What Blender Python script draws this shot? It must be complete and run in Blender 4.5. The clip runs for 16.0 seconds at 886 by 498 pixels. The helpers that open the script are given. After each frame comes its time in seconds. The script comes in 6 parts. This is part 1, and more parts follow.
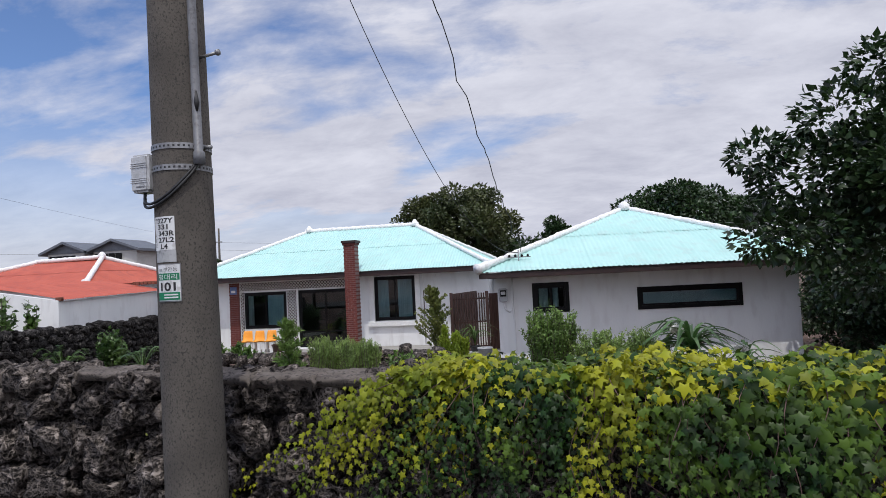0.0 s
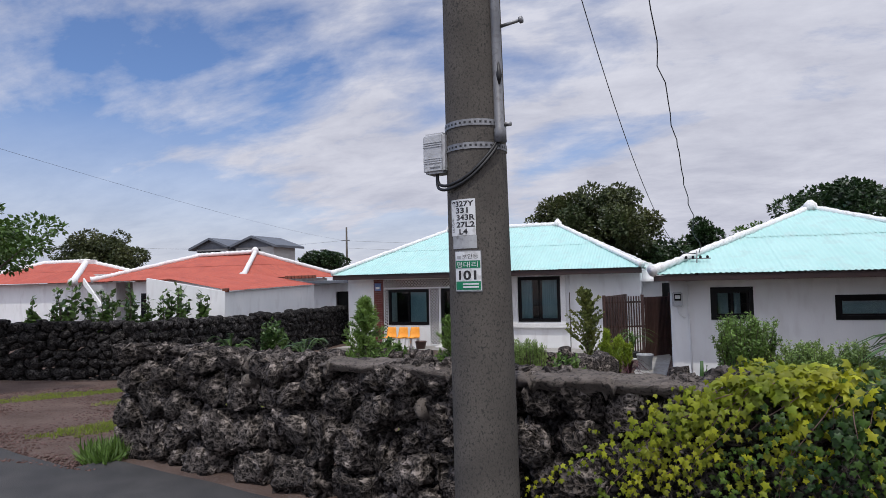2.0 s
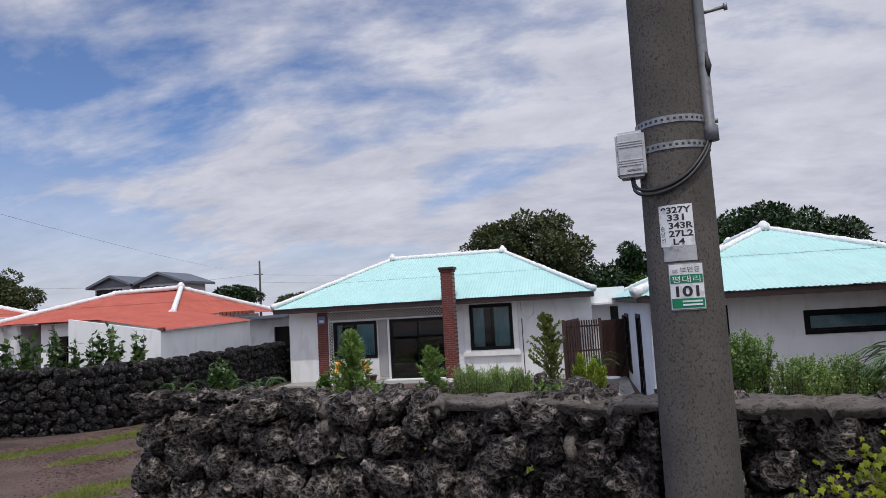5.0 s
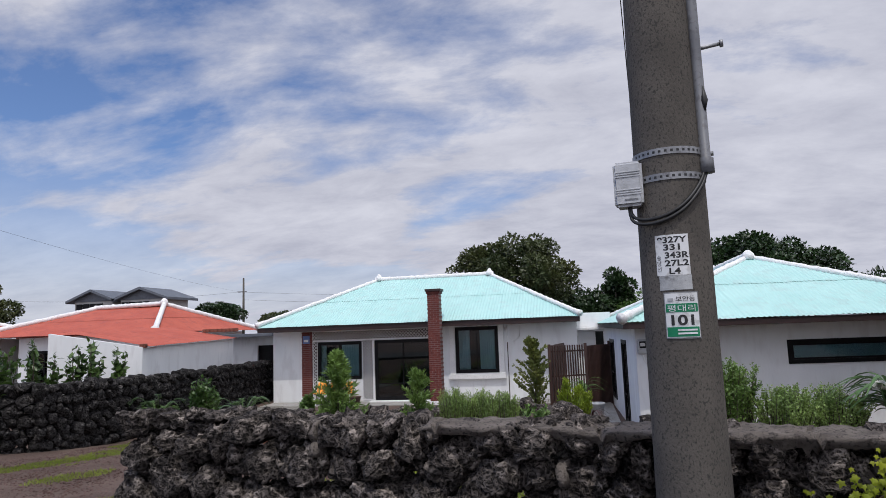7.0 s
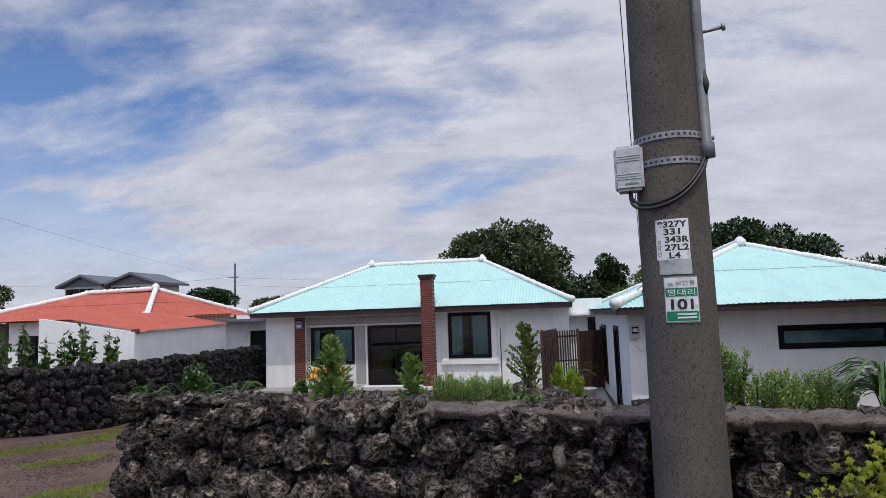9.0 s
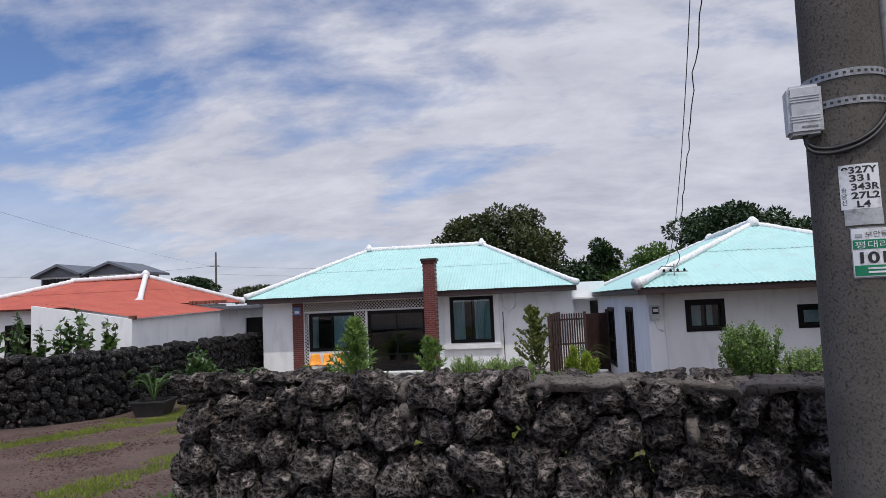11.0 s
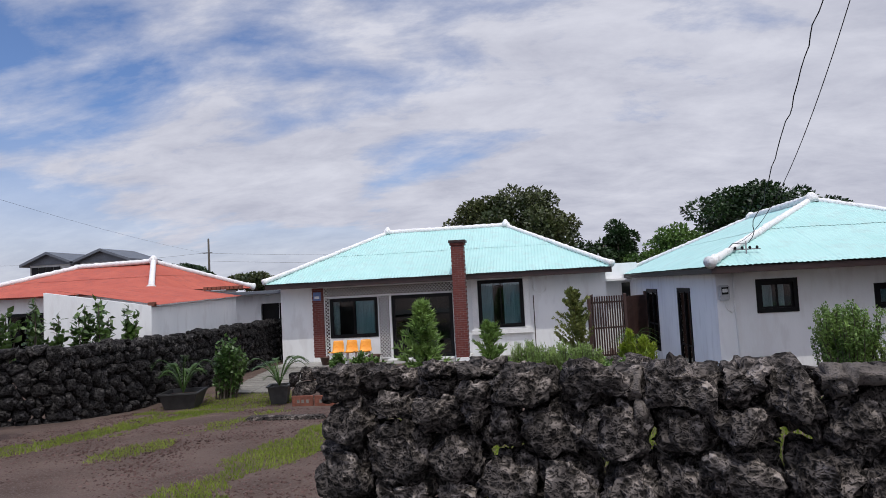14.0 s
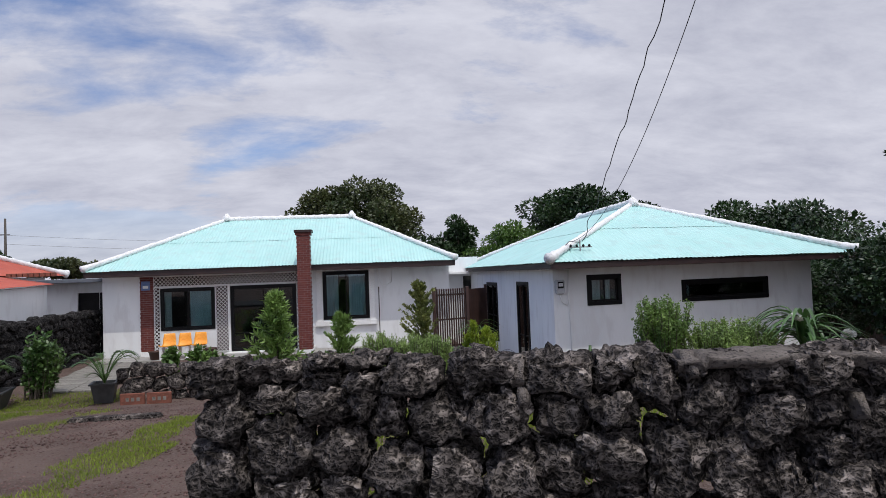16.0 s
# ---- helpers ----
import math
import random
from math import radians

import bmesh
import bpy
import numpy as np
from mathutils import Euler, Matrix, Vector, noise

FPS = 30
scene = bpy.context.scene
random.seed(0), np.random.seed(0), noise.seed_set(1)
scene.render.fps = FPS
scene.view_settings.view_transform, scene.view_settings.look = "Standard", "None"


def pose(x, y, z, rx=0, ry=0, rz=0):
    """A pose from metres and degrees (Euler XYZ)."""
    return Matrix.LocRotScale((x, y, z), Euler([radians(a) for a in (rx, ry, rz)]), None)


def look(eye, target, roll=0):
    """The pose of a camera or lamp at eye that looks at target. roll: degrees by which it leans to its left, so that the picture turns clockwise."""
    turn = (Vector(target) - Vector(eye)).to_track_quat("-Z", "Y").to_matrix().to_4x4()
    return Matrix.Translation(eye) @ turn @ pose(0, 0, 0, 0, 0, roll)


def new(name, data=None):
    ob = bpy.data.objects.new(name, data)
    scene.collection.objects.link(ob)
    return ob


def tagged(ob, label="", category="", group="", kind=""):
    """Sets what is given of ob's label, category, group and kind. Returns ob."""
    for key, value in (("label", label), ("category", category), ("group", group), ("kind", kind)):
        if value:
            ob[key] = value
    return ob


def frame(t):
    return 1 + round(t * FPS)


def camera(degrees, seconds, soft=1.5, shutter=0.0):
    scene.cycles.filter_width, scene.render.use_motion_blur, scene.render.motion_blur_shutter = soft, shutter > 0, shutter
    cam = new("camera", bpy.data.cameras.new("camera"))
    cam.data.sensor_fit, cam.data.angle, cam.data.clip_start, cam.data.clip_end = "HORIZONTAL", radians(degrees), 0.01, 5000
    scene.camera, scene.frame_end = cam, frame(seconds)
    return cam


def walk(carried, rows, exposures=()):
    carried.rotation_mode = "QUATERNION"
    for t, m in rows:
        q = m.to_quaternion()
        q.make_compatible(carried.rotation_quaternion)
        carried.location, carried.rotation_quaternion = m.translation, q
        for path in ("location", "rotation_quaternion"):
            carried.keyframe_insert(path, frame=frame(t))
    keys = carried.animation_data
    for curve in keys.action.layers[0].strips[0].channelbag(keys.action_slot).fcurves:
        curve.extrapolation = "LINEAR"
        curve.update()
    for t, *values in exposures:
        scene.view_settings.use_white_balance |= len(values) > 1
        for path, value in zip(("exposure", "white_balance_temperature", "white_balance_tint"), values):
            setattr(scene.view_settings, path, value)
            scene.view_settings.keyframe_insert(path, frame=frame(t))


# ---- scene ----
cam = camera(69.0, 16.0, soft=0.85)
PATH = [
    (0, (0.64, 0.672, 1.61), (0.26, 2.634, 1.692), -2.8),
    (0.5, (0.418, 0.673, 1.629), (-0.058, 2.612, 1.736), -3.0),
    (1, (0.189, 0.648, 1.602), (-0.388, 2.56, 1.724), -3.2),
    (1.5, (-0.151, 0.744, 1.592), (-0.815, 2.628, 1.684), -2.9),
    (2, (-0.518, 0.777, 1.595), (-1.236, 2.641, 1.694), -1.3),
    (2.5, (-0.909, 0.669, 1.604), (-1.595, 2.544, 1.723), -4.3),
    (3, (-1.234, 0.739, 1.602), (-1.87, 2.632, 1.704), -3.8),
    (3.5, (-1.54, 0.843, 1.612), (-2.075, 2.764, 1.77), -2.7),
    (4, (-1.816, 0.861, 1.604), (-2.309, 2.792, 1.776), -3.2),
    (6.5, (-2.125, 0.815, 1.618), (-2.519, 2.763, 1.847), -2.2),
    (7, (-2.117, 0.808, 1.62), (-2.511, 2.753, 1.867), -2.1),
    (7.5, (-2.122, 0.801, 1.621), (-2.502, 2.749, 1.871), -2.3),
    (8, (-2.128, 0.787, 1.614), (-2.492, 2.74, 1.846), -2.1),
    (8.5, (-2.136, 0.795, 1.613), (-2.506, 2.75, 1.817), -2.4),
    (9, (-2.159, 0.813, 1.612), (-2.531, 2.768, 1.815), -2.0),
    (11.5, (-3.28, 1.173, 1.499), (-3.56, 3.149, 1.633), -3.3),
    (12, (-3.503, 1.374, 1.51), (-3.796, 3.35, 1.617), -5.0),
    (12.5, (-3.763, 1.458, 1.509), (-4.111, 3.424, 1.622), -3.7),
    (13, (-4.071, 1.462, 1.529), (-4.346, 3.437, 1.674), -5.2),
    (13.5, (-4.288, 1.556, 1.491), (-4.559, 3.533, 1.628), -3.0),
    (14, (-4.488, 1.71, 1.502), (-4.759, 3.688, 1.621), -3.0),
    (14.5, (-4.633, 1.71, 1.503), (-4.711, 3.707, 1.594), -2.0),
    (15, (-4.767, 1.672, 1.511), (-4.714, 3.671, 1.567), -2.8),
    (15.5, (-4.803, 1.671, 1.508), (-4.642, 3.664, 1.546), -2.0),
    (16, (-4.796, 1.687, 1.517), (-4.568, 3.673, 1.588), -2.1),
]
walk(cam, [(t, look(e, g, r)) for t, e, g, r in PATH], [(0, -0.43), (2, -0.50), (3.5, -0.58), (9, -0.56), (12, -0.55), (16, -0.51)])

# ---- world and sun ----
SUN_EL, SUN_AZ = radians(64.5), math.atan2(-0.98, 0.20)
to_sun = Vector((math.cos(SUN_EL) * math.cos(SUN_AZ), math.cos(SUN_EL) * math.sin(SUN_AZ), math.sin(SUN_EL)))
world = bpy.data.worlds.new("sky_world")
scene.world = world
world.use_nodes = True
wt = world.node_tree
wt.nodes.clear()


def wn(kind, **kw):
    n = wt.nodes.new(kind)
    for k, v in kw.items():
        n.inputs[k.replace("_", " ")].default_value = v
    return n


def wlink(a, b):
    wt.links.new(a, b)


w_out = wn("ShaderNodeOutputWorld")
w_bg = wn("ShaderNodeBackground", Strength=0.088)
w_sky = wn("ShaderNodeTexSky")
w_sky.sky_type = "NISHITA"
w_sky.sun_disc = False
w_sky.sun_elevation = SUN_EL
w_sky.sun_rotation = math.pi / 2 - SUN_AZ
w_sky.dust_density = 0.6
w_sky.ozone_density = 2.0
w_co = wn("ShaderNodeTexCoord")
w_sep = wn("ShaderNodeSeparateXYZ")
wlink(w_co.outputs["Generated"], w_sep.inputs[0])
w_h = wn("ShaderNodeMath")
w_h.operation = "ADD"
w_h.inputs[1].default_value = 0.30
w_zmax = wn("ShaderNodeMath")
w_zmax.operation = "MAXIMUM"
w_zmax.inputs[1].default_value = 0.0
wlink(w_sep.outputs["Z"], w_zmax.inputs[0])
wlink(w_zmax.outputs[0], w_h.inputs[0])
w_px = wn("ShaderNodeMath")
w_px.operation = "DIVIDE"
w_py = wn("ShaderNodeMath")
w_py.operation = "DIVIDE"
wlink(w_sep.outputs["X"], w_px.inputs[0])
wlink(w_h.outputs[0], w_px.inputs[1])
wlink(w_sep.outputs["Y"], w_py.inputs[0])
wlink(w_h.outputs[0], w_py.inputs[1])
w_comb = wn("ShaderNodeCombineXYZ")
wlink(w_px.outputs[0], w_comb.inputs[0])
wlink(w_py.outputs[0], w_comb.inputs[1])
w_map = wn("ShaderNodeMapping")
w_map.inputs["Rotation"].default_value = (0, 0, radians(-18))
w_map.inputs["Scale"].default_value = (0.9, 1.45, 1)
w_map.inputs["Location"].default_value = (3.15, 1.30, 0.4)
wlink(w_comb.outputs[0], w_map.inputs[0])
w_n1 = wn("ShaderNodeTexNoise", Scale=1.25, Detail=9.0, Roughness=0.53, Distortion=0.25)
w_n2 = wn("ShaderNodeTexNoise", Scale=3.8, Detail=9.0, Roughness=0.64, Distortion=0.2)
wlink(w_map.outputs[0], w_n1.inputs["Vector"])
wlink(w_map.outputs[0], w_n2.inputs["Vector"])
w_sum = wn("ShaderNodeMath")
w_sum.operation = "MULTIPLY_ADD"
w_sum.inputs[1].default_value = 0.28
wlink(w_n2.outputs["Fac"], w_sum.inputs[0])
wlink(w_n1.outputs["Fac"], w_sum.inputs[2])
# the sky clears towards the west (negative x)
w_west = wn("ShaderNodeMath")
w_west.operation = "MULTIPLY_ADD"
w_west.inputs[1].default_value = 0.30
w_west.inputs[2].default_value = 0.045
wlink(w_sep.outputs["X"], w_west.inputs[0])
w_sum2 = wn("ShaderNodeMath")
wlink(w_sum.outputs[0], w_sum2.inputs[0])
wlink(w_west.outputs[0], w_sum2.inputs[1])
w_ramp = wn("ShaderNodeValToRGB")
w_ramp.color_ramp.elements[0].position = 0.44
w_ramp.color_ramp.elements[0].color = (0, 0, 0, 1)
w_ramp.color_ramp.elements[1].position = 0.61
w_ramp.color_ramp.elements[1].color = (1, 1, 1, 1)
wlink(w_sum2.outputs[0], w_ramp.inputs[0])
# haze towards the horizon
w_haze = wn("ShaderNodeMapRange")
w_haze.inputs["From Min"].default_value, w_haze.inputs["From Max"].default_value = 0.05, 0.26
w_haze.inputs["To Min"].default_value, w_haze.inputs["To Max"].default_value = 0.85, 0.0
wlink(w_sep.outputs["Z"], w_haze.inputs["Value"])
w_cover = wn("ShaderNodeMath")
w_cover.operation = "MAXIMUM"
wlink(w_ramp.outputs[0], w_cover.inputs[0])
wlink(w_haze.outputs[0], w_cover.inputs[1])
w_ramp2 = wn("ShaderNodeValToRGB")
w_ramp2.color_ramp.elements[0].position = 0.30
w_ramp2.color_ramp.elements[0].color = (7.7, 7.95, 9.6, 1)
w_ramp2.color_ramp.elements[1].position = 0.68
w_ramp2.color_ramp.elements[1].color = (10.9, 11.1, 12.6, 1)
wlink(w_n2.outputs["Fac"], w_ramp2.inputs[0])
w_tint = wn("ShaderNodeMix")
w_tint.data_type = "RGBA"
w_tint.blend_type = "MULTIPLY"
w_tint.inputs["Factor"].default_value = 1.0
w_tint.inputs["B"].default_value = (1.45, 1.62, 2.05, 1)
wlink(w_sky.outputs[0], w_tint.inputs["A"])
w_mix = wn("ShaderNodeMix")
w_mix.data_type = "RGBA"
wlink(w_cover.outputs[0], w_mix.inputs["Factor"])
wlink(w_tint.outputs["Result"], w_mix.inputs["A"])
wlink(w_ramp2.outputs[0], w_mix.inputs["B"])
# thin cloud glows round the sun
w_dot = wn("ShaderNodeVectorMath")
w_dot.operation = "DOT_PRODUCT"
w_dot.inputs[1].default_value = to_sun
wlink(w_co.outputs["Generated"], w_dot.inputs[0])
w_near = wn("ShaderNodeMapRange")
w_near.inputs["From Min"].default_value, w_near.inputs["From Max"].default_value = 0.15, 1.0
w_near.inputs["To Min"].default_value, w_near.inputs["To Max"].default_value = 1.0, 2.0
wlink(w_dot.outputs["Value"], w_near.inputs["Value"])
w_glow = wn("ShaderNodeMix")
w_glow.data_type = "RGBA"
w_glow.blend_type = "MULTIPLY"
w_glow.inputs["Factor"].default_value = 1.0
wlink(w_mix.outputs["Result"], w_glow.inputs["A"])
wlink(w_near.outputs[0], w_glow.inputs["B"])
wlink(w_glow.outputs["Result"], w_bg.inputs["Color"])
wlink(w_bg.outputs[0], w_out.inputs[0])

sun_data = bpy.data.lights.new("sun", "SUN")
sun_data.energy, sun_data.angle, sun_data.color = 2.6, radians(0.5), (1.0, 0.96, 0.9)
sun = new("sun", sun_data)
sun.matrix_world = look(to_sun * 50, (0, 0, 0))

# ---- materials ----
MATS = {}


def mat(name, c1, c2, scale=6.0, rough=0.7, bump=0.2, bscale=40.0, metal=0.0, c3=None, fine=60.0, island=0.0, obj=0.0, spec=0.5, pos=(0.35, 0.65), bdist=0.01, trans=0.0, stretch=None):
    """Two-scale procedural surface: broad patches from c1 to c2, fine grain towards c3, bump of its own scale."""
    m = bpy.data.materials.new(name)
    m.use_nodes = True
    t = m.node_tree
    b = t.nodes["Principled BSDF"]
    co = t.nodes.new("ShaderNodeTexCoord")
    src = co.outputs["Object"]
    if stretch:
        mp = t.nodes.new("ShaderNodeMapping")
        mp.inputs["Scale"].default_value = stretch
        t.links.new(src, mp.inputs[0])
        src = mp.outputs[0]
    n1 = t.nodes.new("ShaderNodeTexNoise")
    n1.inputs["Scale"].default_value, n1.inputs["Detail"].default_value = scale, 6
    t.links.new(src, n1.inputs["Vector"])
    r = t.nodes.new("ShaderNodeValToRGB")
    r.color_ramp.elements[0].position, r.color_ramp.elements[1].position = pos
    r.color_ramp.elements[0].color, r.color_ramp.elements[1].color = (*c1, 1), (*c2, 1)
    t.links.new(n1.outputs["Fac"], r.inputs[0])
    col = r.outputs[0]
    if c3:
        n2 = t.nodes.new("ShaderNodeTexNoise")
        n2.inputs["Scale"].default_value, n2.inputs["Detail"].default_value = fine, 4
        t.links.new(src, n2.inputs["Vector"])
        r2 = t.nodes.new("ShaderNodeValToRGB")
        r2.color_ramp.elements[0].position, r2.color_ramp.elements[1].position = 0.52, 0.66
        t.links.new(n2.outputs["Fac"], r2.inputs[0])
        mx = t.nodes.new("ShaderNodeMix")
        mx.data_type = "RGBA"
        t.links.new(r2.outputs[0], mx.inputs["Factor"])
        t.links.new(col, mx.inputs["A"])
        mx.inputs["B"].default_value = (*c3, 1)
        col = mx.outputs["Result"]
    for amount, node, out in ((island, "ShaderNodeNewGeometry", "Random Per Island"), (obj, "ShaderNodeObjectInfo", "Random")):
        if amount:
            g = t.nodes.new(node)
            hsv = t.nodes.new("ShaderNodeHueSaturation")
            ma = t.nodes.new("ShaderNodeMath")
            ma.operation = "MULTIPLY_ADD"
            ma.inputs[1].default_value, ma.inputs[2].default_value = amount, 1 - amount / 2
            t.links.new(g.outputs[out], ma.inputs[0])
            t.links.new(ma.outputs[0], hsv.inputs["Value"])
            t.links.new(col, hsv.inputs["Color"])
            col = hsv.outputs[0]
    t.links.new(col, b.inputs["Base Color"])
    b.inputs["Roughness"].default_value, b.inputs["Metallic"].default_value = rough, metal
    b.inputs["Specular IOR Level"].default_value = spec
    if bump:
        n3 = t.nodes.new("ShaderNodeTexNoise")
        n3.inputs["Scale"].default_value, n3.inputs["Detail"].default_value = bscale, 5
        t.links.new(src, n3.inputs["Vector"])
        bp = t.nodes.new("ShaderNodeBump")
        bp.inputs["Strength"].default_value, bp.inputs["Distance"].default_value = bump, bdist
        t.links.new(n3.outputs["Fac"], bp.inputs["Height"])
        t.links.new(bp.outputs[0], b.inputs["Normal"])
    if trans:
        tr = t.nodes.new("ShaderNodeBsdfTranslucent")
        t.links.new(col, tr.inputs["Color"])
        ms = t.nodes.new("ShaderNodeMixShader")
        ms.inputs[0].default_value = trans
        t.links.new(b.outputs[0], ms.inputs[1])
        t.links.new(tr.outputs[0], ms.inputs[2])
        t.links.new(ms.outputs[0], t.nodes["Material Output"].inputs[0])
    MATS[name] = m
    return m


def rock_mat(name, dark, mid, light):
    """Vesicular lava: pitted by two sizes of pores whose shade is painted into the colour, with dusty lighter patches.
    """
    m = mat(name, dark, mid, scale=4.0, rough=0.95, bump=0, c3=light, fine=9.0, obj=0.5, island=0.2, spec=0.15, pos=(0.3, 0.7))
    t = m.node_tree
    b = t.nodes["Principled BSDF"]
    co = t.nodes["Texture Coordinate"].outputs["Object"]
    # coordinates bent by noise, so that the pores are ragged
    warp = t.nodes.new("ShaderNodeTexNoise")
    warp.inputs["Scale"].default_value, warp.inputs["Detail"].default_value = 17, 4
    t.links.new(co, warp.inputs["Vector"])
    bend = t.nodes.new("ShaderNodeVectorMath")
    bend.operation = "MULTIPLY_ADD"
    bend.inputs[1].default_value = (0.11, 0.11, 0.06)
    t.links.new(warp.outputs["Color"], bend.inputs[0])
    t.links.new(co, bend.inputs[2])
    col = b.inputs["Base Color"].links[0].from_socket
    height = None
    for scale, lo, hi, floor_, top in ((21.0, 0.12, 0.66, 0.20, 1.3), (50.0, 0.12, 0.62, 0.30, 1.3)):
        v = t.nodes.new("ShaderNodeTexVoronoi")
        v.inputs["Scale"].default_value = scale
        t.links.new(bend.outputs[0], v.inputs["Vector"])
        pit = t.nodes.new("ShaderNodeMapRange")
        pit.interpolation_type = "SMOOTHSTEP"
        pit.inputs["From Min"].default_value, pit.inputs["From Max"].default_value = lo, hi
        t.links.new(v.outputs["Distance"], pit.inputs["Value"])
        # shade inside the pores multiplied into the colour, rims lightened
        pit_shade = t.nodes.new("ShaderNodeMapRange")
        pit_shade.inputs["To Min"].default_value, pit_shade.inputs["To Max"].default_value = floor_, top
        t.links.new(pit.outputs[0], pit_shade.inputs["Value"])
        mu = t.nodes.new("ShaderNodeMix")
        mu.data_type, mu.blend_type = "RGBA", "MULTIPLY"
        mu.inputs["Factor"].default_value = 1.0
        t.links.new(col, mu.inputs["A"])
        t.links.new(pit_shade.outputs[0], mu.inputs["B"])
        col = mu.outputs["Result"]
        ad = t.nodes.new("ShaderNodeMath")
        ad.operation = "MULTIPLY_ADD"
        ad.inputs[1].default_value = 19.0 / scale
        t.links.new(pit.outputs[0], ad.inputs[0])
        if height is not None:
            t.links.new(height, ad.inputs[2])
        else:
            t.links.new(warp.outputs["Fac"], ad.inputs[2])
        height = ad.outputs[0]
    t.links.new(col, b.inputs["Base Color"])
    bp = t.nodes.new("ShaderNodeBump")
    bp.inputs["Strength"].default_value, bp.inputs["Distance"].default_value = 1.0, 0.028
    t.links.new(height, bp.inputs["Height"])
    t.links.new(bp.outputs[0], b.inputs["Normal"])
    return m


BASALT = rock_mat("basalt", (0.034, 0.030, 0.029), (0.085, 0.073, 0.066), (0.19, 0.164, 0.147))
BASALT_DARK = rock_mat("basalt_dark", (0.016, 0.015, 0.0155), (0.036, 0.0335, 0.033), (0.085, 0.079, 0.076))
CEMENT = mat("cement", (0.115, 0.099, 0.089), (0.205, 0.178, 0.158), 7, 0.95, 1.0, 110, c3=(0.06, 0.053, 0.05), fine=42, bdist=0.02, spec=0.15)
POLE = mat("pole_concrete", (0.080, 0.072, 0.064), (0.125, 0.112, 0.098), 3.0, 0.9, 0.6, 90, c3=(0.048, 0.045, 0.042), fine=95, stretch=(1, 1, 0.75), bdist=0.006, spec=0.25)
PLASTER = mat("white_plaster", (0.76, 0.77, 0.78), (0.83, 0.835, 0.84), 1.3, 0.85, 0.25, 30, c3=(0.73, 0.73, 0.735), fine=5, spec=0.25, stretch=(1, 1, 0.3))
WHITE = mat("white_paint", (0.78, 0.78, 0.78), (0.84, 0.84, 0.83), 4, 0.6, 0.3, 25, c3=(0.72, 0.72, 0.71), fine=30)
CAP = mat("white_ridge_plaster", (0.76, 0.76, 0.76), (0.84, 0.84, 0.84), 3, 0.75, 0.7, 14, c3=(0.64, 0.63, 0.62), fine=18, bdist=0.03)
MINT = mat("mint_roof_paint", (0.385, 0.63, 0.60), (0.43, 0.67, 0.64), 1.5, 0.6, 0.12, 20, c3=(0.40, 0.60, 0.575), fine=3.5, spec=0.35)
RED_ROOF = mat("red_roof_paint", (0.40, 0.085, 0.055), (0.47, 0.11, 0.07), 1.2, 0.6, 0.12, 20, c3=(0.36, 0.085, 0.06), fine=4, spec=0.3)
BRICK = mat("red_brick", (0.10, 0.028, 0.024), (0.155, 0.046, 0.037), 8, 0.8, 0.5, 60, c3=(0.12, 0.03, 0.027), fine=50, obj=0.5, spec=0.3)
MORTAR = mat("mortar", (0.20, 0.15, 0.14), (0.27, 0.21, 0.20), 10, 0.95, 0.4, 60)
BROWN = mat("brown_wood", (0.042, 0.021, 0.017), (0.066, 0.032, 0.026), 6, 0.6, 0.3, 40, c3=(0.045, 0.02, 0.016), fine=40, obj=0.3, stretch=(1, 1, 0.15))
FASCIA = mat("maroon_fascia", (0.018, 0.009, 0.009), (0.030, 0.014, 0.013), 3, 0.6, 0.2, 20, c3=(0.035, 0.015, 0.014), fine=20)
BLACK = mat("black_frame", (0.006, 0.006, 0.007), (0.010, 0.010, 0.011), 8, 0.45, 0.05, 50, spec=0.15)
# near-black colour that stands for the shade of unlit rooms
ROOM_SHADE = mat("painted_room_shade", (0.018, 0.02, 0.02), (0.03, 0.032, 0.03), 2, 0.9, 0)
CURTAIN = mat("curtain", (0.42, 0.52, 0.53), (0.52, 0.62, 0.62), 3, 0.9, 0.3, 8)
CURTAIN_W = mat("white_curtain", (0.55, 0.53, 0.50), (0.66, 0.64, 0.60), 3, 0.9, 0.3, 8)
ORANGE = mat("orange_plastic", (0.85, 0.33, 0.03), (0.92, 0.40, 0.045), 4, 0.4, 0.05, 40, c3=(0.80, 0.30, 0.03), fine=15)
STEEL = mat("galvanised_steel", (0.22, 0.225, 0.235), (0.31, 0.315, 0.325), 14, 0.5, 0.15, 60, metal=0.6, c3=(0.18, 0.18, 0.19), fine=40)
PVC = mat("grey_pvc", (0.13, 0.135, 0.15), (0.18, 0.185, 0.2), 7, 0.5, 0.1, 40, c3=(0.11, 0.11, 0.12), fine=40)
BOXGREY = mat("grey_box_plastic", (0.42, 0.43, 0.45), (0.50, 0.51, 0.53), 9, 0.5, 0.08, 60, c3=(0.36, 0.37, 0.38), fine=20)
RUBBER = mat("black_cable", (0.012, 0.012, 0.013), (0.022, 0.022, 0.023), 20, 0.5, 0.05, 60)
SIGN_W = mat("sign_white", (0.66, 0.67, 0.68), (0.74, 0.75, 0.76), 9, 0.5, 0.08, 60, c3=(0.52, 0.52, 0.52), fine=32)
SIGN_GREY = mat("sign_grey", (0.32, 0.33, 0.34), (0.42, 0.43, 0.44), 20, 0.6, 0.3, 60, c3=(0.2, 0.2, 0.2), fine=30)
SIGN_GREEN = mat("sign_green", (0.0, 0.17, 0.075), (0.0, 0.20, 0.09), 9, 0.45, 0.05, 60)
INK = mat("black_ink", (0.012, 0.012, 0.014), (0.02, 0.02, 0.022), 9, 0.5, 0.0)
